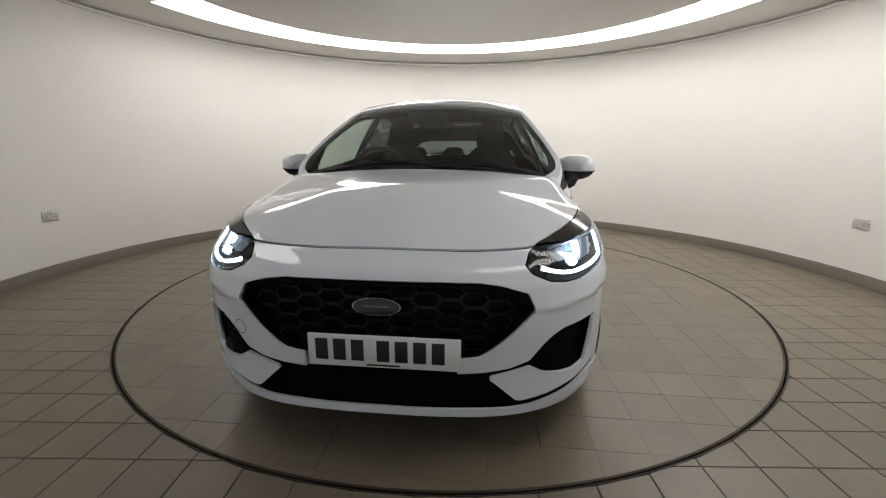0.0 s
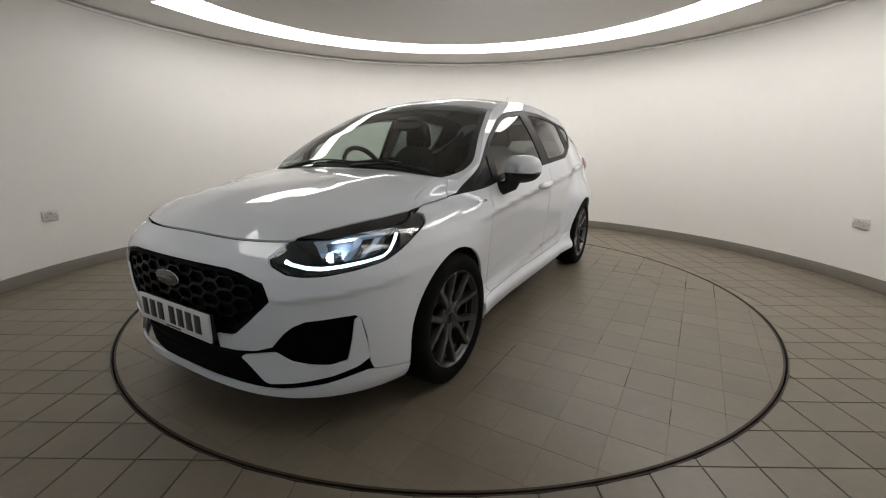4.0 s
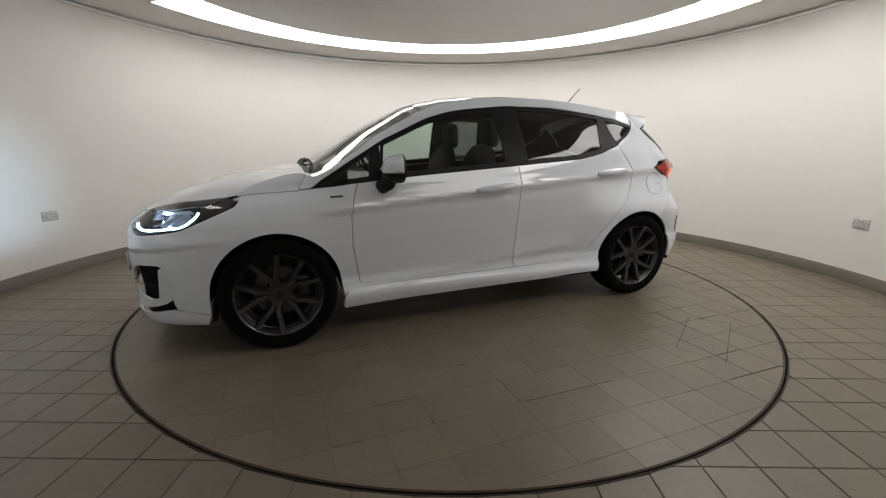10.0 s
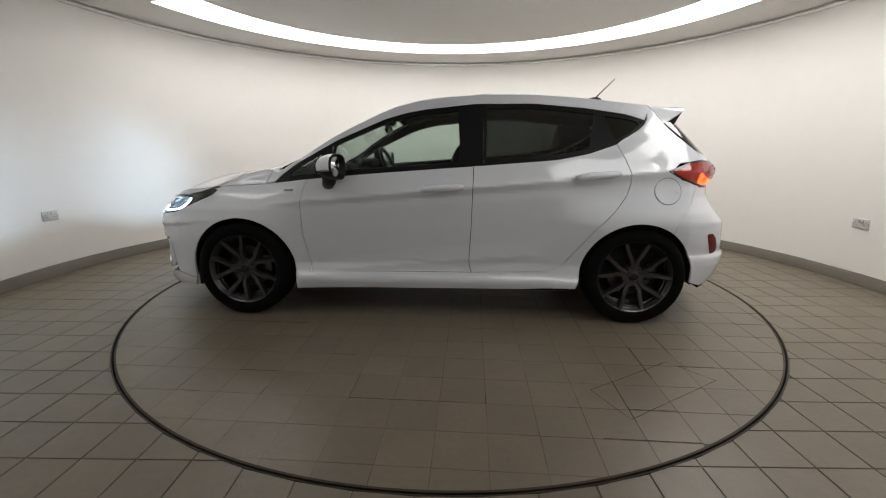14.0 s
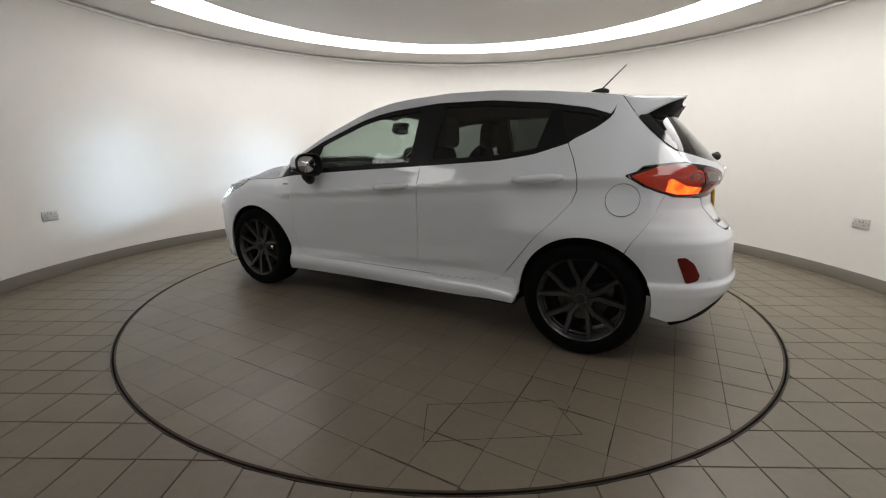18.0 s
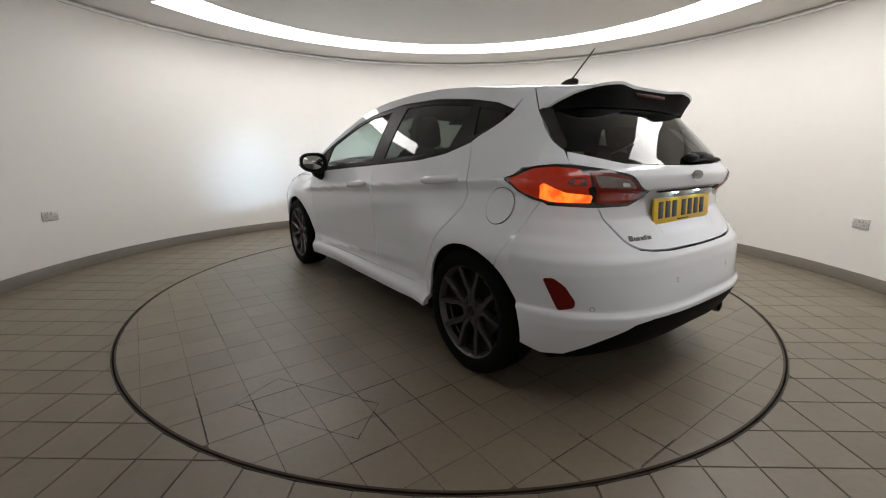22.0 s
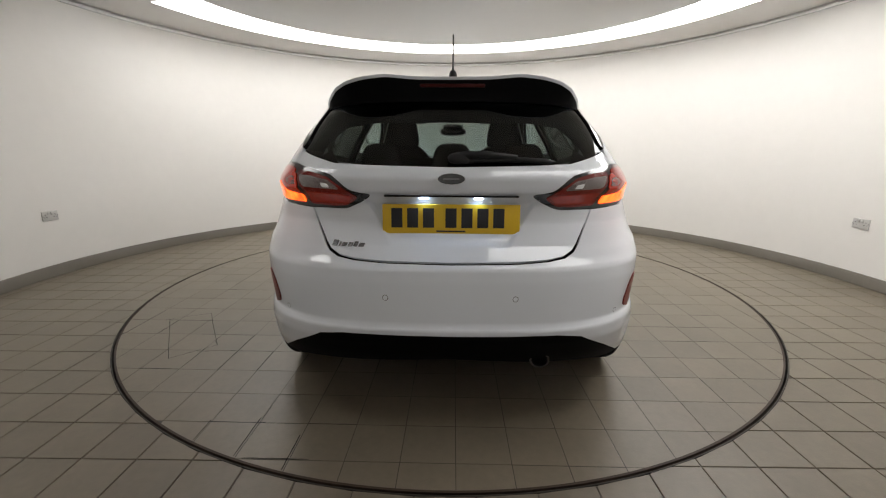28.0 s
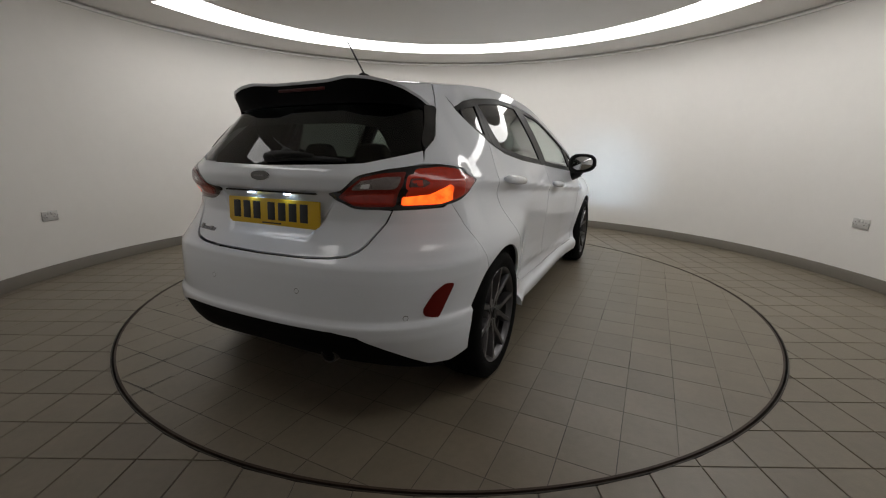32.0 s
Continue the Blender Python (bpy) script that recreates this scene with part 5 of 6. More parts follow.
    bmesh.ops.transform(barrel, matrix=aim, verts=barrel.verts)
    add_pair("projector", sharpen(barrel), M_BLACK, left, right, "dark projector barrel")
    bulb = lathe([(0.0005, -0.002), (0.016, -0.002)], 20, axis="x")
    bmesh.ops.scale(bulb, vec=(1, 1, 0.33), verts=bulb.verts)
    bmesh.ops.transform(bulb, matrix=aim, verts=bulb.verts)
    for f in bulb.faces:
        f.normal_update()
        if f.normal.x > 0:
            f.normal_flip()
    add_pair("bulb", bulb, M_BEAM, left, right, "burning dipped beam")


BEAM_TOE, BEAM_DIP = 4.5, 2.0


def build_tail_lamps():
    left, right = both_sides("tail_lamp", sheet(round_corners(TAIL, 0.022), belt, 0.02, lift=0.0015, thick=0.012), M_BLACK, car, "lit tail lamp with black border")
    red = [sp(1.425, 0.745, 0.950), sp(1.535, 0.706, 0.998), sp(1.600, 0.668, 1.006), sp(1.676, 0.607, 0.999), sp(1.700, 0.590, 0.930), sp(1.712, 0.570, 0.862), sp(1.636, 0.681, 0.866), sp(1.565, 0.728, 0.884), sp(1.490, 0.745, 0.913)]
    add_pair("outer_lens", sheet(round_corners(red, 0.014), belt, 0.02, lift=0.0042, thick=0.004), M_TAIL_OUTER, left, right, "dark red outer lens")
    glow = [sp(1.581, 0.726, 0.934), sp(1.597, 0.714, 0.944), sp(1.622, 0.700, 0.930), sp(1.659, 0.664, 0.910), sp(1.720, 0.577, 0.900), sp(1.712, 0.570, 0.867), sp(1.620, 0.688, 0.870), sp(1.578, 0.722, 0.884)]
    add_pair("lit_strip", sheet(round_corners(glow, 0.009), belt, 0.012, lift=0.0060, thick=0.003), M_TAIL_LIT, left, right, "bright orange-red lit strip")
    dim = [sp(1.665, 0.668, 0.950), sp(1.682, 0.648, 0.966), sp(1.708, 0.610, 0.966), sp(1.716, 0.602, 0.938), sp(1.684, 0.652, 0.936)]
    add_pair("lens_ring", sheet(grow(round_corners(dim, 0.010), 0.014), belt, lift=0.0056, thick=0.003, ring=grow(round_corners(dim, 0.010), 0.002)), M_TAIL_RING, left, right, "red band round the indicator lens")
    add_pair("indicator_lens", sheet(round_corners(dim, 0.010), belt, 0.02, lift=0.0052, thick=0.003), M_TAIL_SMOKE, left, right, "smoky indicator lens")
    inner = [sp(1.702, 0.586, 0.990), sp(1.751, 0.520, 0.985), sp(1.790, 0.452, 0.969), sp(1.797, 0.412, 0.942), sp(1.806, 0.372, 0.909), sp(1.795, 0.345, 0.896), sp(1.775, 0.398, 0.860), sp(1.765, 0.450, 0.857), sp(1.724, 0.550, 0.861)]
    add_pair("inner_lens", sheet(round_corners(inner, 0.012), belt, 0.02, lift=0.0040, thick=0.004), M_TAIL_INNER, left, right, "dim red inner lens")
    low = [sp(1.740, 0.560, 0.916), sp(1.797, 0.420, 0.908), sp(1.803, 0.372, 0.900), sp(1.777, 0.398, 0.868), sp(1.765, 0.444, 0.864), sp(1.728, 0.545, 0.868)]
    add_pair("fog_lens", sheet(round_corners(low, 0.008), belt, 0.02, lift=0.0056, thick=0.003), M_TAIL_RED, left, right, "dark red fog lamp lens")
    clear = [sp(1.722, 0.577, 0.973), sp(1.751, 0.520, 0.971), sp(1.790, 0.450, 0.959), sp(1.800, 0.424, 0.938), sp(1.802, 0.415, 0.925), sp(1.738, 0.560, 0.931)]
    add_pair("reversing_lens", sheet(round_corners(clear, 0.010), belt, 0.02, lift=0.0058, thick=0.003), M_TAIL_CLEAR, left, right, "clear reversing lamp")
    bulbs = [sp(1.775, 0.480, 0.950), sp(1.787, 0.452, 0.946), sp(1.790, 0.444, 0.932), sp(1.778, 0.475, 0.932)]
    add_pair("reversing_bulb", sheet(round_corners(bulbs, 0.006), belt, 0.02, lift=0.0072, thick=0.002), M_CHROME, left, right, "bright bulb seat")
    fog = [sp(1.662, 0.772, 0.578), sp(1.700, 0.752, 0.582), sp(1.735, 0.722, 0.552), sp(1.766, 0.690, 0.490), sp(1.762, 0.693, 0.464), sp(1.712, 0.730, 0.446)]
    both_sides("rear_reflector", sheet(round_corners(fog, 0.014), belt, 0.02, lift=0.004, thick=0.01), M_REDLENS, car, "dark red reflector in the bumper")


def plate(name, x, z, tilt, mat, label, facing):
    """A number plate with plain bars where the characters stand."""
    base = box_bm(0.010, 0.505 if facing < 0 else 0.520, 0.111, 0.003)
    m = Matrix.Translation((x, -0.02 if facing < 0 else 0.0, z)) @ Matrix.Rotation(radians(tilt), 4, "Y")
    bmesh.ops.transform(base, matrix=m, verts=base.verts)
    ob = part(name, base, mat, car, label)
    pos = [-0.205, -0.145, -0.085, 0.0, 0.060, 0.120, 0.180]
    for y in pos:
        bar = box_bm(0.002, 0.042, 0.074, 0.0008, (0.0055 * facing, y * facing, 0.004))
        bmesh.ops.transform(bar, matrix=m, verts=bar.verts)
        part("bar", bar, M_INK, ob, "black bar")
    small = box_bm(0.002, 0.11, 0.006, 0.0005, (0.0055 * facing, 0, -0.046))
    bmesh.ops.transform(small, matrix=m, verts=small.verts)
    part("small_bar", small, M_INK, ob)


def oval(name, x, z, a, b, tilt, facing):
    m = Matrix.Translation((x, 0, z)) @ Matrix.Rotation(radians(tilt), 4, "Y")
    def ring(r0, h):
        bm = lathe([(0.0005, h), (r0, h), (r0 + 0.02, h - 0.2)], 40, axis="x")
        bmesh.ops.scale(bm, vec=(0.02 * facing, a, b), verts=bm.verts)
        bmesh.ops.transform(bm, matrix=m, verts=bm.verts)
        bmesh.ops.recalc_face_normals(bm, faces=bm.faces)
        return sharpen(bm, 40)
    ob = part(name, ring(0.97, 0.25), M_CHROME, car, "oval badge with bright rim")
    part("badge_face", ring(0.92, 0.33), M_BADGE, ob, "dark blue face")
    swash = box_bm(0.0015, a * 1.1, b * 0.30, 0.0005, (0.0075 * facing, 0, 0))
    bmesh.ops.transform(swash, matrix=m, verts=swash.verts)
    part("badge_mark", swash, M_GREYTRIM, ob)


def build_badges():
    plate("front_plate", -2.062, 0.430, 0, M_WHITEPLATE, "white front plate with black bars", -1)
    plate("rear_plate", 1.809, 0.815, -4, M_YELLOW, "yellow rear plate with black bars", 1)
    holder = box_bm(0.02, 0.50, 0.10, 0.006, (-2.048, -0.02, 0.428))
    part("plate_holder", holder, M_MATT, car, "black plate holder")
    oval("front_badge", -2.052, 0.583, 0.082, 0.031, 0, -1)
    oval("rear_badge", 1.852, 0.968, 0.052, 0.021, 0, 1)
    for k, (u, wide, tall) in enumerate(((0.0, 0.022, 0.019), (0.026, 0.008, 0.013), (0.038, 0.020, 0.012), (0.062, 0.018, 0.012), (0.084, 0.016, 0.016), (0.104, 0.022, 0.012))):
        y = 0.452 - u
        stroke = [sy(y, 0.713, True), sy(y - 0.006, 0.713 + tall, True), sy(y - wide - 0.003, 0.713 + tall, True), sy(y - wide + 0.003, 0.713, True)]
        part("name_bar", sheet(stroke, belt, 0.01, lift=0.004, thick=0.004), M_GREYTRIM, car, "grey lettering bar")
    for z, x0, x1, mat in ((0.814, -0.950, -0.885, M_GREYTRIM),):
        both_sides("wing_badge", sheet([sx(x0, z), sx(x1, z + 0.003), sx(x1, z + 0.013), sx(x0, z + 0.010)], belt, 0.02, lift=0.003, thick=0.003), mat, car, "small badge on the wing")
    for y in (0.085, -0.085):
        part("plate_lamp", box_bm(0.012, 0.030, 0.003, 0.001, (1.818, y * 1.2, 0.8935)), M_PLATE_LAMP, car, "lit number plate lamp")
    part("gate_handle", box_bm(0.024, 0.50, 0.006, 0.002, (1.816, 0, 0.902)), M_MATT, car, "black tailgate handle strip")
    for y, z in ((0.237, 0.544), (-0.237, 0.544), (0.645, 0.462), (-0.645, 0.462)):
        s0, z0 = sy(y, z, True)
        c = [(s0 + 0.0088 * math.cos(a), z0 + 0.0088 * math.sin(a)) for a in np.linspace(0, 2 * math.pi, 21)[:-1]]
        bm = sheet(c, belt, 0.01, lift=0.0015, thick=0.003)
        g = sheet(grow(c, 0.0018), belt, lift=0.0008, thick=0, ring=grow(c, -0.002))
        if y > 0:
            bm, g = flipped(bm), flipped(g)
        ob = part("parking_sensor", bm, M_PAINT, car, "white parking sensor")
        part("sensor_ring", g, M_MATT, ob)
    # tow-eye cover in the front bumper
    s0 = sy(0.52, 0.47)[0]
    c = [(s0 + 0.026 * math.cos(a), 0.455 + 0.026 * math.sin(a)) for a in np.linspace(0, 2 * math.pi, 31)[:-1]]
    part("tow_cover", flipped(sheet(grow(c, 0.001), belt, lift=0.001, thick=0, ring=grow(c, -0.001))), M_GREYTRIM, car, "round tow-eye cover line")


def mirror_ring(x, k, n=32):
    """One cross-section of the mirror shell, a rounded box."""
    out = []
    for i in range(n):
        a = 2 * math.pi * i / n
        c, q = math.cos(a), math.sin(a)
        y, z = math.copysign(abs(c) ** 0.76, c), math.copysign(abs(q) ** 0.76, q)
        out.append(Vector((x + 0.012 * (y + 1), -0.884 + 0.106 * k * y, 0.970 + 0.076 * k * z * (1 + 0.10 * y) - 0.006 * y * k)))
    return out


def mirror_shell(rings, cap_first=False, cap_last=False):
    bm = bmesh.new()
    rows = [[bm.verts.new(p) for p in r] for r in rings]
    for a, b in zip(rows, rows[1:]):
        for i in range(len(a)):
            bm.faces.new((a[i], b[i], b[(i + 1) % len(a)], a[(i + 1) % len(a)]))
    if cap_first:
        bm.faces.new(rows[0])
    if cap_last:
        bm.faces.new(rows[-1][::-1])
    bmesh.ops.recalc_face_normals(bm, faces=bm.faces)
    return bm


def build_mirrors():
    rings = []
    for j in range(15):
        u = j / 14
        rings.append(mirror_ring(-0.694 + 0.106 * u, max(0.02, (1 - (1 - u) ** 2.3) ** (1 / 2.3)) * (1 + 0.02 * u)))
    whole = mirror_shell(rings, cap_first=True)
    upper = whole.copy()
    bmesh.ops.bisect_plane(upper, geom=upper.verts[:] + upper.edges[:] + upper.faces[:], plane_co=(0, 0, 0.951), plane_no=(0, 0, 1), clear_inner=True)
    bmesh.ops.bisect_plane(whole, geom=whole.verts[:] + whole.edges[:] + whole.faces[:], plane_co=(0, 0, 0.949), plane_no=(0, 0, 1), clear_outer=True)
    left, right = both_sides("mirror", upper, M_PAINT, car, "white door mirror with black base")
    foot = tube_bm([(-0.672, -0.765, 0.878), (-0.660, -0.805, 0.866), (-0.640, -0.838, 0.886), (-0.632, -0.858, 0.935)], [0.030, 0.038, 0.042, 0.046], 14)
    add_pair("mirror_base", join(sharpen(whole, 40), foot), M_MATT, left, right, "black mirror foot")
    rim = mirror_shell([mirror_ring(-0.588, 1.018), mirror_ring(-0.578, 1.0), mirror_ring(-0.575, 0.965), mirror_ring(-0.577, 0.90), mirror_ring(-0.583, 0.88)])
    add_pair("mirror_surround", sharpen(rim, 40), M_MATT, left, right, "black rim round the mirror glass")
    add_pair("mirror_glass", mirror_shell([mirror_ring(-0.590, 0.90), mirror_ring(-0.581, 0.895)], cap_last=True), M_MIRROR, left, right, "mirror glass")
    lamp = sharpen(box_bm(0.050, 0.006, 0.010, 0.002, (-0.615, -0.986, 0.951), turn=Matrix.Rotation(radians(-8), 4, "Z")))
    add_pair("indicator", lamp, M_GREYTRIM, left, right)


def build_handles():
    for x0, x1, z0, z1 in ((-0.080, 0.180, 0.832, 0.856), (0.845, 1.110, 0.914, 0.938)):
        xs = np.linspace(x0, x1, 9)
        pts, rad = [], []
        for k, x in enumerate(xs):
            u = k / 8
            z = z0 + (z1 - z0) * u
            y = float(outline(x, z)) + 0.004 + 0.024 * math.sin(math.pi * min(max(u, 0.02), 0.98)) ** 0.5
            pts.append((x, -y, z))
            rad.append(0.011 + 0.012 * math.sin(math.pi * u) ** 0.4)
        bar = tube_bm(pts, rad, 12)
        both_sides("door_handle", bar, M_PAINT, car, "white pull handle")
        c = (x0 + x1) / 2 - 0.01
        cup = [sx(c + 0.075 * math.cos(a), (z0 + z1) / 2 - 0.004 + 0.034 * math.sin(a)) for a in np.linspace(0, 2 * math.pi, 31)[:-1]]
        both_sides("handle_cup", sheet(cup, belt, 0.02, lift=0.0012, thick=0.001), M_PAINT, car)


def build_wheels():
    tyre = lathe([(0.220, -0.086), (0.230, -0.096), (0.262, -0.103), (0.285, -0.098), (0.300, -0.086), (0.3065, -0.070), (0.3075, -0.045), (0.302, -0.044), (0.302, -0.036), (0.308, -0.035), (0.308, -0.005),
                  (0.302, -0.004), (0.302, 0.004), (0.308, 0.005), (0.308, 0.035), (0.302, 0.036), (0.302, 0.044), (0.3075, 0.045), (0.300, 0.086), (0.262, 0.103), (0.220, 0.086)], 72, axis="y")
    rim = lathe([(0.2205, -0.084), (0.2285, -0.088), (0.2280, -0.092), (0.2255, -0.0945), (0.2225, -0.092), (0.2160, -0.084), (0.2125, -0.070), (0.2085, -0.066), (0.2065, -0.040), (0.202, -0.036), (0.201, -0.020), (0.200, 0.07), (0.21, 0.085)], 72, axis="y")
    dish = lathe([(0.195, 0.050), (0.06, 0.045), (0.06, 0.070), (0.195, 0.070)], 40, axis="y")
    disc = lathe([(0.055, 0.004), (0.138, 0.004), (0.138, 0.024), (0.055, 0.024)], 48, axis="y")
    hub = lathe([(0.0005, -0.070), (0.026, -0.070), (0.030, -0.068), (0.031, -0.064), (0.066, -0.0625), (0.073, -0.054), (0.075, -0.030), (0.05, -0.02)], 40, axis="y")
    cap = lathe([(0.0005, -0.0765), (0.021, -0.0765), (0.0240, -0.0750), (0.0250, -0.064)], 28, axis="y")
    bolt = lathe([(0.0005, -0.0715), (0.006, -0.0715), (0.0075, -0.0695), (0.0075, -0.060)], 8, axis="y")
    bolt_seat = lathe([(0.0005, -0.0690), (0.0115, -0.0690), (0.0135, -0.0670), (0.0135, -0.050)], 16, axis="y")
    spoke = bmesh.new()
    for sgn in (-1, 1):
        rows = []
        line = [(0.030, 0.0130), (0.074, 0.0135), (0.097, 0.0160), (0.112, 0.0235), (0.138, 0.0380), (0.174, 0.0545), (0.2085, 0.0685)]
        for k, (px, pz) in enumerate(line):
            a, b = Vector(line[max(k - 1, 0)]), Vector(line[min(k + 1, 6)])
            d = (b - a).normalized()
            n, u = Vector((-d.y, d.x)), k / 6
            w, y = 0.0140 - 0.0018 * u, -0.066 - 0.024 * u ** 1.5
            c = Vector((px, pz))
            row = []
            for o, yy in ((-1.25, y + 0.034), (-1.0, y + 0.005), (-0.78, y), (0.78, y), (1.0, y + 0.005), (1.25, y + 0.034)):
                q = c + n * o * w
                row.append(spoke.verts.new((q.x, yy, sgn * q.y)))
            rows.append(row)
        for a, b in zip(rows, rows[1:]):
            for i in range(5):
                spoke.faces.new((a[i], a[i + 1], b[i + 1], b[i]))
    bmesh.ops.recalc_face_normals(spoke, faces=spoke.faces)
    sharpen(spoke, 30)
    caliper = box_bm(0.07, 0.06, 0.12, 0.012, (0.125, 0.012, 0.02))
    made = {}
    for n, (bm, mat) in {"tyre": (sharpen(tyre, 40), M_TYRE), "rim": (sharpen(rim, 40), M_ALLOY), "wheel_back": (dish, M_UNDER), "brake_disc": (sharpen(disc), M_DISC), "hub": (sharpen(hub, 40), M_ALLOY),
                         "centre_cap": (sharpen(cap), M_MATT), "bolt": (sharpen(bolt), M_DISC), "bolt_seat": (sharpen(bolt_seat), M_DARKHOLE), "spoke": (spoke, M_ALLOY), "caliper": (caliper, M_DISC)}.items():
        ob = mesh_object(n, bm, mat)
        made[n] = ob.data
        bpy.data.objects.remove(ob)
    for x, y, spin, studs in ((-1.247, -0.748, 36, 22), (1.247, -0.724, -18, 45), (-1.247, 0.748, 40, 30), (1.247, 0.724, 10, 55)):
        wheel = new("wheel")
        wheel.parent = car
        wheel["label"] = "dark five-arm alloy wheel with black tyre"
        wheel.matrix_basis = Matrix.Translation((x, y, 0.308)) @ Matrix.Rotation(math.pi if y > 0 else 0, 4, "Z")
        for n in ("tyre", "rim", "wheel_back", "brake_disc", "hub", "centre_cap", "caliper"):
            ob = new(n, made[n])
            ob.parent = wheel
        for k in range(5):
            ob = new("spoke", made["spoke"])
            ob.parent = wheel
            ob.rotation_euler = (0, radians(72 * k + spin), 0)
        for k in range(4):
            ob = new("bolt", made["bolt"])
            ob.parent = wheel
            a = radians(90 * k + studs)
            ob.location = (0.050 * math.cos(a), 0.0, 0.050 * math.sin(a))
            seat = new("bolt_seat", made["bolt_seat"])
            seat.parent, seat.location = wheel, ob.location


def build_underside():
    for hx, hz in HUBS:
        for side in (-1, 1):
            arc = lathe([(0.352, 0.0), (0.352, 0.36), (0.05, 0.36)], 28, axis="y", arc=(-8, 188))
            bmesh.ops.transform(arc, matrix=Matrix.Translation((hx, -0.784, hz)), verts=arc.verts)
            if side > 0:
                arc = flipped(arc)
            part("wheel_arch_liner", arc, M_UNDER, car, "black wheel arch liner")
    pan = box_bm(1.75, 1.55, 0.05, 0.02, (0.0, 0, 0.215))
    part("floor_pan", pan, M_UNDER, car, "black underbody")
    part("front_undertray", box_bm(0.55, 0.9, 0.04, 0.02, (-1.62, 0, 0.225)), M_UNDER, car)
    part("front_crossmember", box_bm(0.5, 0.9, 0.35, 0.02, (-1.25, 0, 0.42)), M_UNDER, car)
    part("rear_crossmember", box_bm(0.75, 0.9, 0.30, 0.02, (1.40, 0, 0.42)), M_UNDER, car)
    pipe = lathe([(0.030, 0.0), (0.036, 0.0), (0.037, -0.02), (0.034, -0.18), (0.030, -0.18)], 24, axis="x", closed=True)
    bmesh.ops.transform(pipe, matrix=Matrix.Translation((1.905, 0.345, 0.285)) @ Matrix.Diagonal((1, 1.05, 0.82, 1)), verts=pipe.verts)
    part("exhaust", sharpen(pipe), M_DISC, car, "chrome exhaust tip")
    lid = [(-1.08, 0.0), (-1.08, 0.55), (-1.20, 0.66), (-1.50, 0.69), (-1.72, 0.60), (-1.88, 0.42), (-1.93, 0.0)]
    across("bonnet_underside", sheet(lid, top, 0.08, lift=-0.045, middle=TOP_MID, thick=0), M_UNDER, car)
    both_sides("mudflap", box_bm(0.015, 0.15, 0.10, 0.005, (-1.572, -0.725, 0.235)), M_MATT, car)


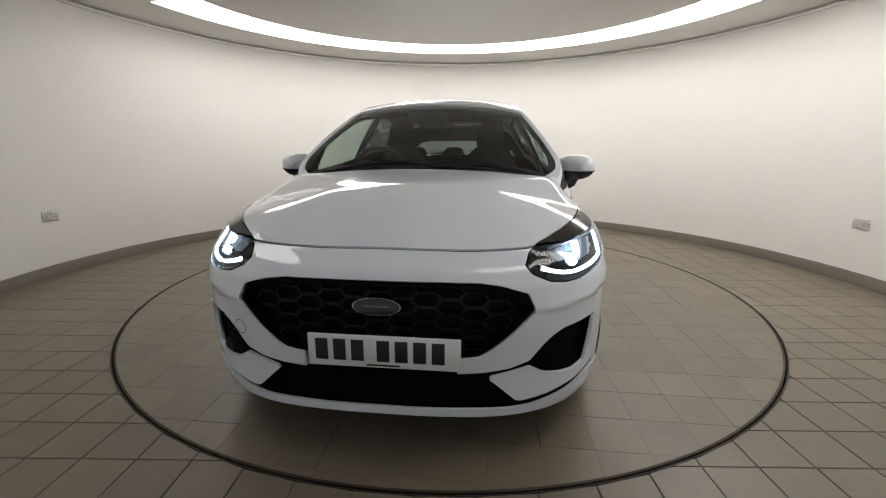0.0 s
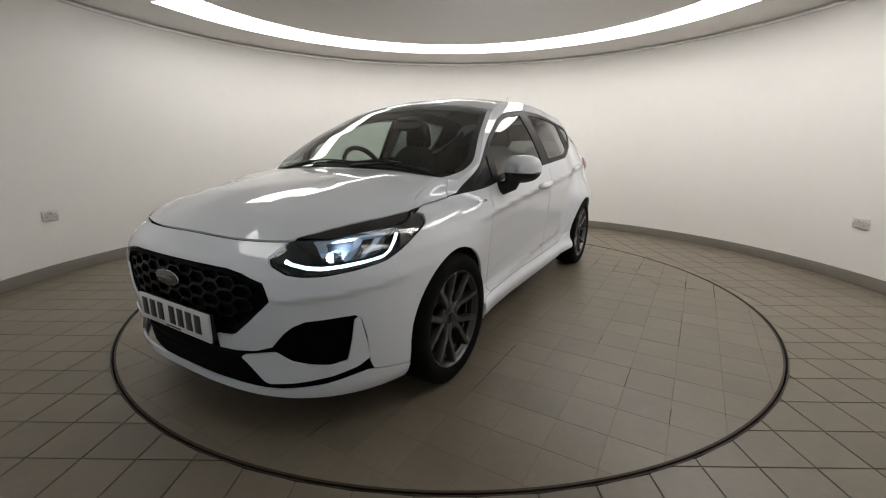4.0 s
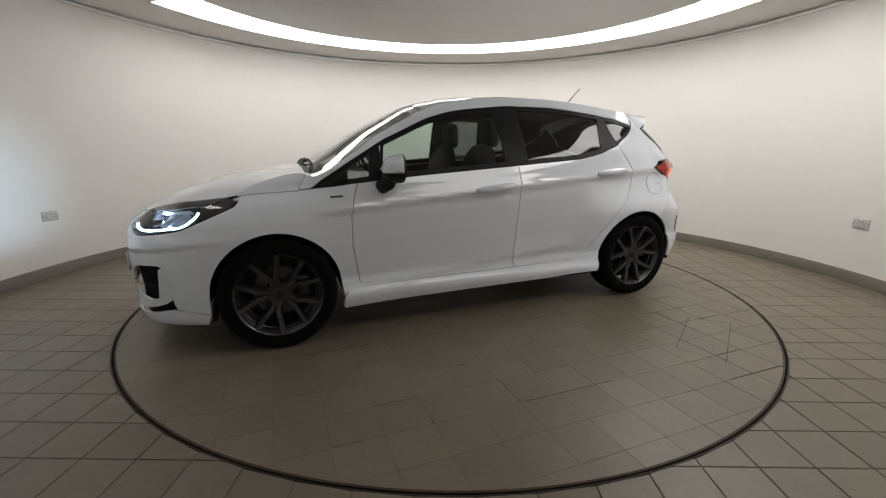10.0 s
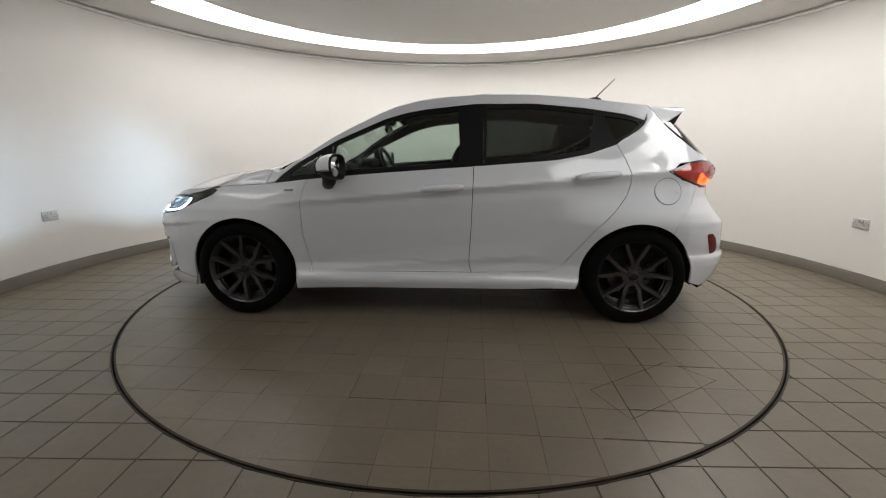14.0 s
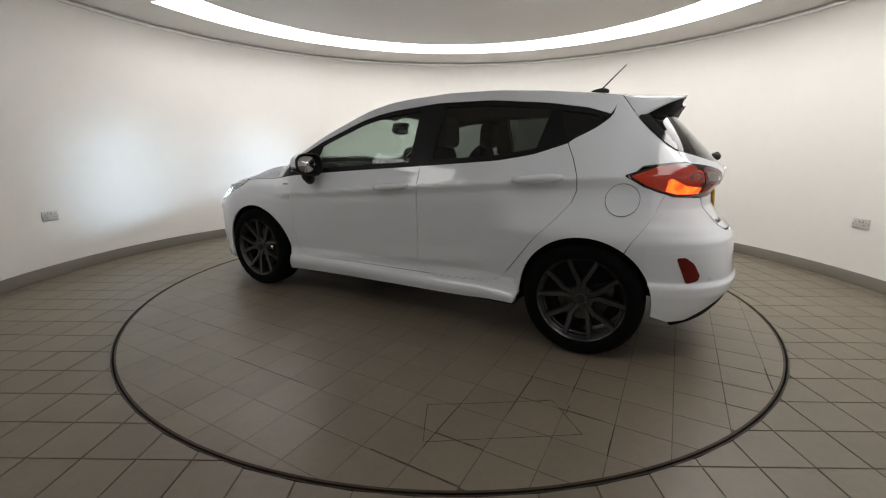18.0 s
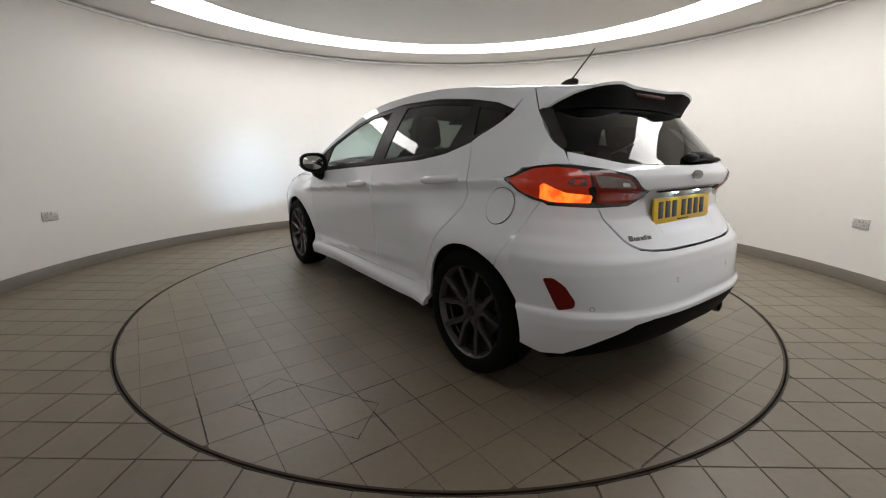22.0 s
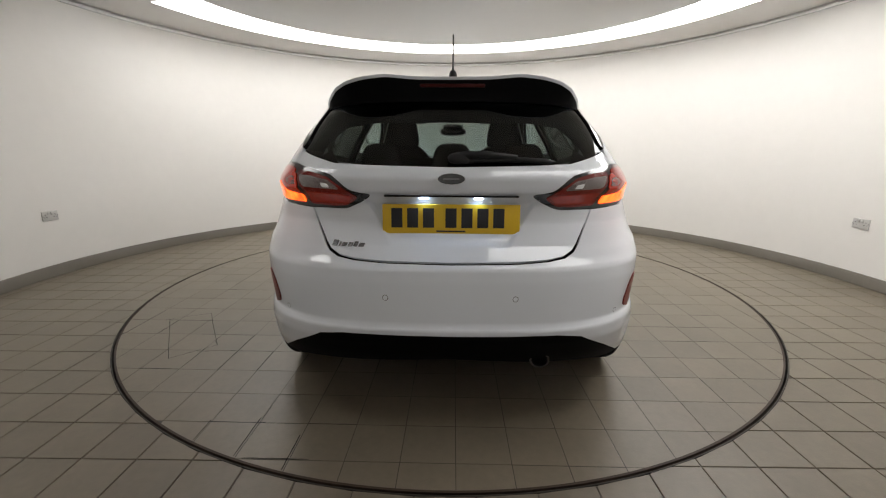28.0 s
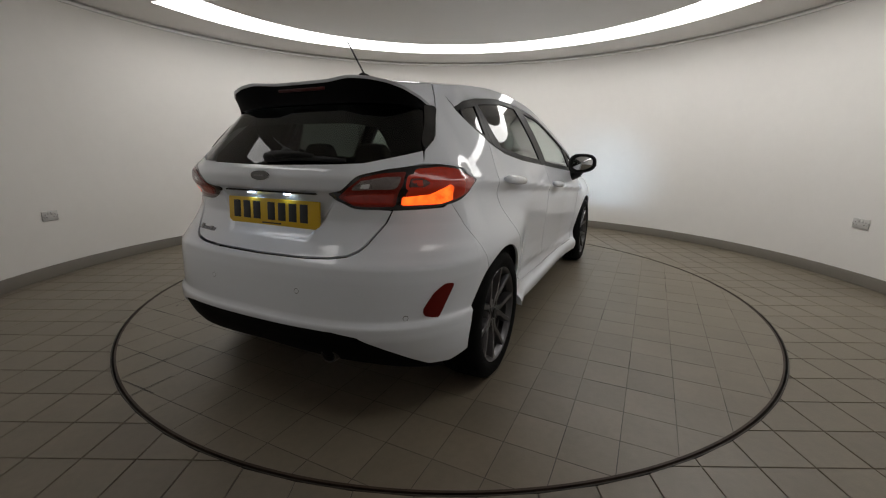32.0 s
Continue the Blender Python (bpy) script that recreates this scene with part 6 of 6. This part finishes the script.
def build_cabin():
    lining = [sx(x, float(low_at(x)) - 0.015) for x in np.linspace(-0.95, 1.06, 20)] + [sx(1.5, 1.0), sx(1.5, 0.45), sx(0.9, 0.25), sx(-0.9, 0.25)]
    both_sides("door_lining", sheet(lining, belt, 0.08, lift=-0.05, thick=0), M_CABIN, car, "dark door lining")
    roof = [(-0.38, 0.0), (-0.37, 0.4)] + [(x, seam(x)[0] - 0.02) for x in np.linspace(-0.36, 1.30, 16)] + [(1.34, 0.0)]
    across("headlining", sheet(roof, top, 0.08, lift=-0.03, middle=TOP_MID, thick=0), M_HEADLINER, car, "grey roof lining")
    rail = [sx(x, seam(x)[1] - 0.004) for x in np.linspace(-1.0, 1.30, 40)] + [sx(x, float(top_at(x)) - 0.012) for x in np.linspace(1.25, -0.98, 40)]
    both_sides("rail_lining", sheet(rail, belt, 0.06, lift=-0.018, thick=0), M_CABIN, car)
    quarter = [sx(1.10, 1.10), sx(1.24, 1.19), sx(1.30, 1.24), sx(1.32, 1.30), sp(1.45, 0.58, 1.20), sp(1.60, 0.65, 1.06), sx(1.5, 0.95), sx(1.15, 0.95)]
    both_sides("rear_pillar_lining", sheet(quarter, belt, 0.06, lift=-0.03, thick=0), M_CABIN, car)
    gate = [(S_TAIL, 0.999), sy(0.5, 1.01, True), sy(0.5, 0.70, True), (S_TAIL, 0.69)]
    across("tailgate_lining", sheet(gate, belt, 0.08, lift=-0.05, middle=TAIL_MID, thick=0), M_CABIN, car)
    dash = blob_bm((-0.86, 0, 0.80), (0.26, 0.70, 0.165), 3.4, 28, 12)
    part("dashboard", dash, M_CABIN, car, "dark dashboard")
    part("cowl", box_bm(0.14, 1.16, 0.02, 0.006, (-1.035, 0, 0.918)), M_MATT, car, "black wiper cowl")
    part("instrument_hood", blob_bm((-0.70, 0.36, 0.955), (0.10, 0.17, 0.045), 2.8), M_CABIN, car)
    part("screen", box_bm(0.015, 0.21, 0.115, 0.006, (-0.665, 0, 0.945)), M_BLACK, car, "black centre screen")
    wheel = new("steering_wheel")
    wheel.parent = car
    wheel.matrix_basis = Matrix.Translation((-0.50, 0.36, 0.925)) @ Matrix.Rotation(radians(-24), 4, "Y")
    ring = bmesh.new()
    for i in range(36):
        a = 2 * math.pi * i / 36
        for j in range(8):
            b = 2 * math.pi * j / 8
            r = 0.172 + 0.016 * math.cos(b)
            ring.verts.new((0.016 * math.sin(b), r * math.cos(a), r * math.sin(a)))
    ring.verts.ensure_lookup_table()
    for i in range(36):
        for j in range(8):
            q = [i * 8 + j, ((i + 1) % 36) * 8 + j, ((i + 1) % 36) * 8 + (j + 1) % 8, i * 8 + (j + 1) % 8]
            ring.faces.new([ring.verts[k] for k in q])
    part("rim", ring, M_MATT, wheel)
    part("boss", blob_bm((-0.02, 0, 0), (0.03, 0.07, 0.06), 2.6), M_MATT, wheel)
    for a in (0, 180, 270):
        part("wheel_spoke", box_bm(0.012, 0.12, 0.03, 0.004, (-0.01, 0.11, 0), turn=None), M_MATT, wheel).matrix_basis = Matrix.Rotation(radians(a), 4, "X")
    def seat(x, y, wide, high, lean):
        ob = new("seat")
        ob.parent = car
        ob["label"] = "dark cloth seat with headrest"
        ob.matrix_basis = Matrix.Translation((x, y, 0.0))
        part("cushion", blob_bm((-0.20, 0, 0.46), (0.27, wide, 0.10), 3.0), M_CABIN, ob)
        turn = Matrix.Rotation(radians(lean), 3, "Y")
        part("backrest", blob_bm((0.12, 0, 0.46 + high / 2), (0.075, wide, high / 2), 3.2, turn=turn, shape=lambda p: Vector((p.x, p.y * (1 - 0.28 * max(p.z / (high / 2), 0) ** 2), p.z))), M_CABIN, ob)
        return ob
    def headrest(ob, y, z, x):
        part("headrest", blob_bm((x, y, z), (0.050, 0.125, 0.105), 4.0, shape=lambda p: Vector((p.x, p.y * (0.86 - 1.3 * p.z), p.z))), M_CABIN, ob)
        for d in (-0.05, 0.05):
            part("headrest_post", tube_bm([(x - 0.01, y + d, z - 0.16), (x, y + d, z - 0.05)], 0.006, 8), M_GREYTRIM, ob)
    for y in (-0.36, 0.36):
        s = seat(-0.02, y, 0.245, 0.66, 14)
        headrest(s, 0, 1.190, 0.232)
    s = seat(0.86, 0, 0.62, 0.58, 18)
    for y in (-0.38, 0.0, 0.38):
        headrest(s, y, 1.000, 0.22)
    part("parcel_shelf", box_bm(0.42, 1.05, 0.02, 0.006, (1.42, 0, 0.965)), M_CABIN, car)
    part("interior_mirror", blob_bm((-0.43, 0, 1.228), (0.018, 0.115, 0.035), 2.6), M_BLACK, car, "black rear-view mirror")
    part("camera_cover", blob_bm((-0.42, 0, 1.268), (0.05, 0.09, 0.025), 2.6), M_BLACK, car, "black sensor cover behind the windscreen")
    for y in (-0.36, 0.36):
        part("sun_visor", box_bm(0.13, 0.26, 0.014, 0.005, (-0.25, y, 1.308), turn=Matrix.Rotation(radians(-16), 4, "Y")), M_HEADLINER, car)


def build_small():
    # aerial
    z = float(top_z(1.10, 0))
    base = blob_bm((1.118, 0, z + 0.012), (0.062, 0.021, 0.030), 2.0, 16, 8, shape=lambda p: Vector((p.x + 0.6 * p.z, p.y, p.z)))
    aerial = part("aerial_base", base, M_MATT, car, "black roof aerial")
    part("rod", tube_bm([(1.118, 0, z + 0.012), (1.150, 0, z + 0.050), (1.268, 0, z + 0.170)], [0.008, 0.0042, 0.0030], 8), M_MATT, aerial)
    # wipers
    def wiper(name, pts, r, label):
        return part(name, tube_bm(pts, r, 8), M_MATT, car, label)
    def on_glass(x, y, up):
        return (x, y, float(top_z(x, y)) + up)
    for y0, y1 in ((0.56, -0.05), (-0.02, -0.60)):
        blade = [on_glass(-1.035 + 0.022 * math.sin(math.pi * k / 8), y0 + (y1 - y0) * k / 8, 0.006) for k in range(9)]
        ob = wiper("wiper", blade, 0.0048, "black windscreen wiper")
        arm = [on_glass(-1.055, y0 - 0.02, 0.004), on_glass(-1.045, y0 - 0.20, 0.014), on_glass(-1.03, (y0 + y1) / 2, 0.016)]
        part("wiper_arm", tube_bm(arm, [0.009, 0.007, 0.005], 8), M_MATT, ob)
    def rear_pt(y, z, out):
        q = belt(sy(y, z, True)[0], z)
        return (float(q[0]) + out, y, z)
    ob = wiper("rear_wiper", [rear_pt(0.02 + 0.045 * k, 1.028 + 0.008 * math.sin(math.pi * k / 8), 0.012) for k in range(9)], [0.006] + [0.010] * 7 + [0.005], "black rear wiper")
    part("wiper_pivot", blob_bm(rear_pt(0.03, 1.040, 0.015), (0.028, 0.045, 0.022), 2.4, 14, 8), M_MATT, ob)
    part("wiper_arm", tube_bm([rear_pt(0.03, 1.045, 0.025), rear_pt(0.12, 1.055, 0.04), rear_pt(0.24, 1.045, 0.025)], [0.02, 0.014, 0.008], 10), M_MATT, ob)


build_body()
build_glass()
build_front()
build_rear()
build_headlamps()
build_tail_lamps()
build_badges()
build_mirrors()
build_handles()
build_wheels()
build_underside()
build_cabin()
build_small()


# ---- what moves: the turntable and the car that stands on it ----
def motions():
    times = [2.0 * k for k in range(17)]
    walk(turntable, [(t, turn_at(t)) for t in times])
    walk(car, [(t, turn_at(t) @ CAR_ON_TABLE) for t in times])


motions()
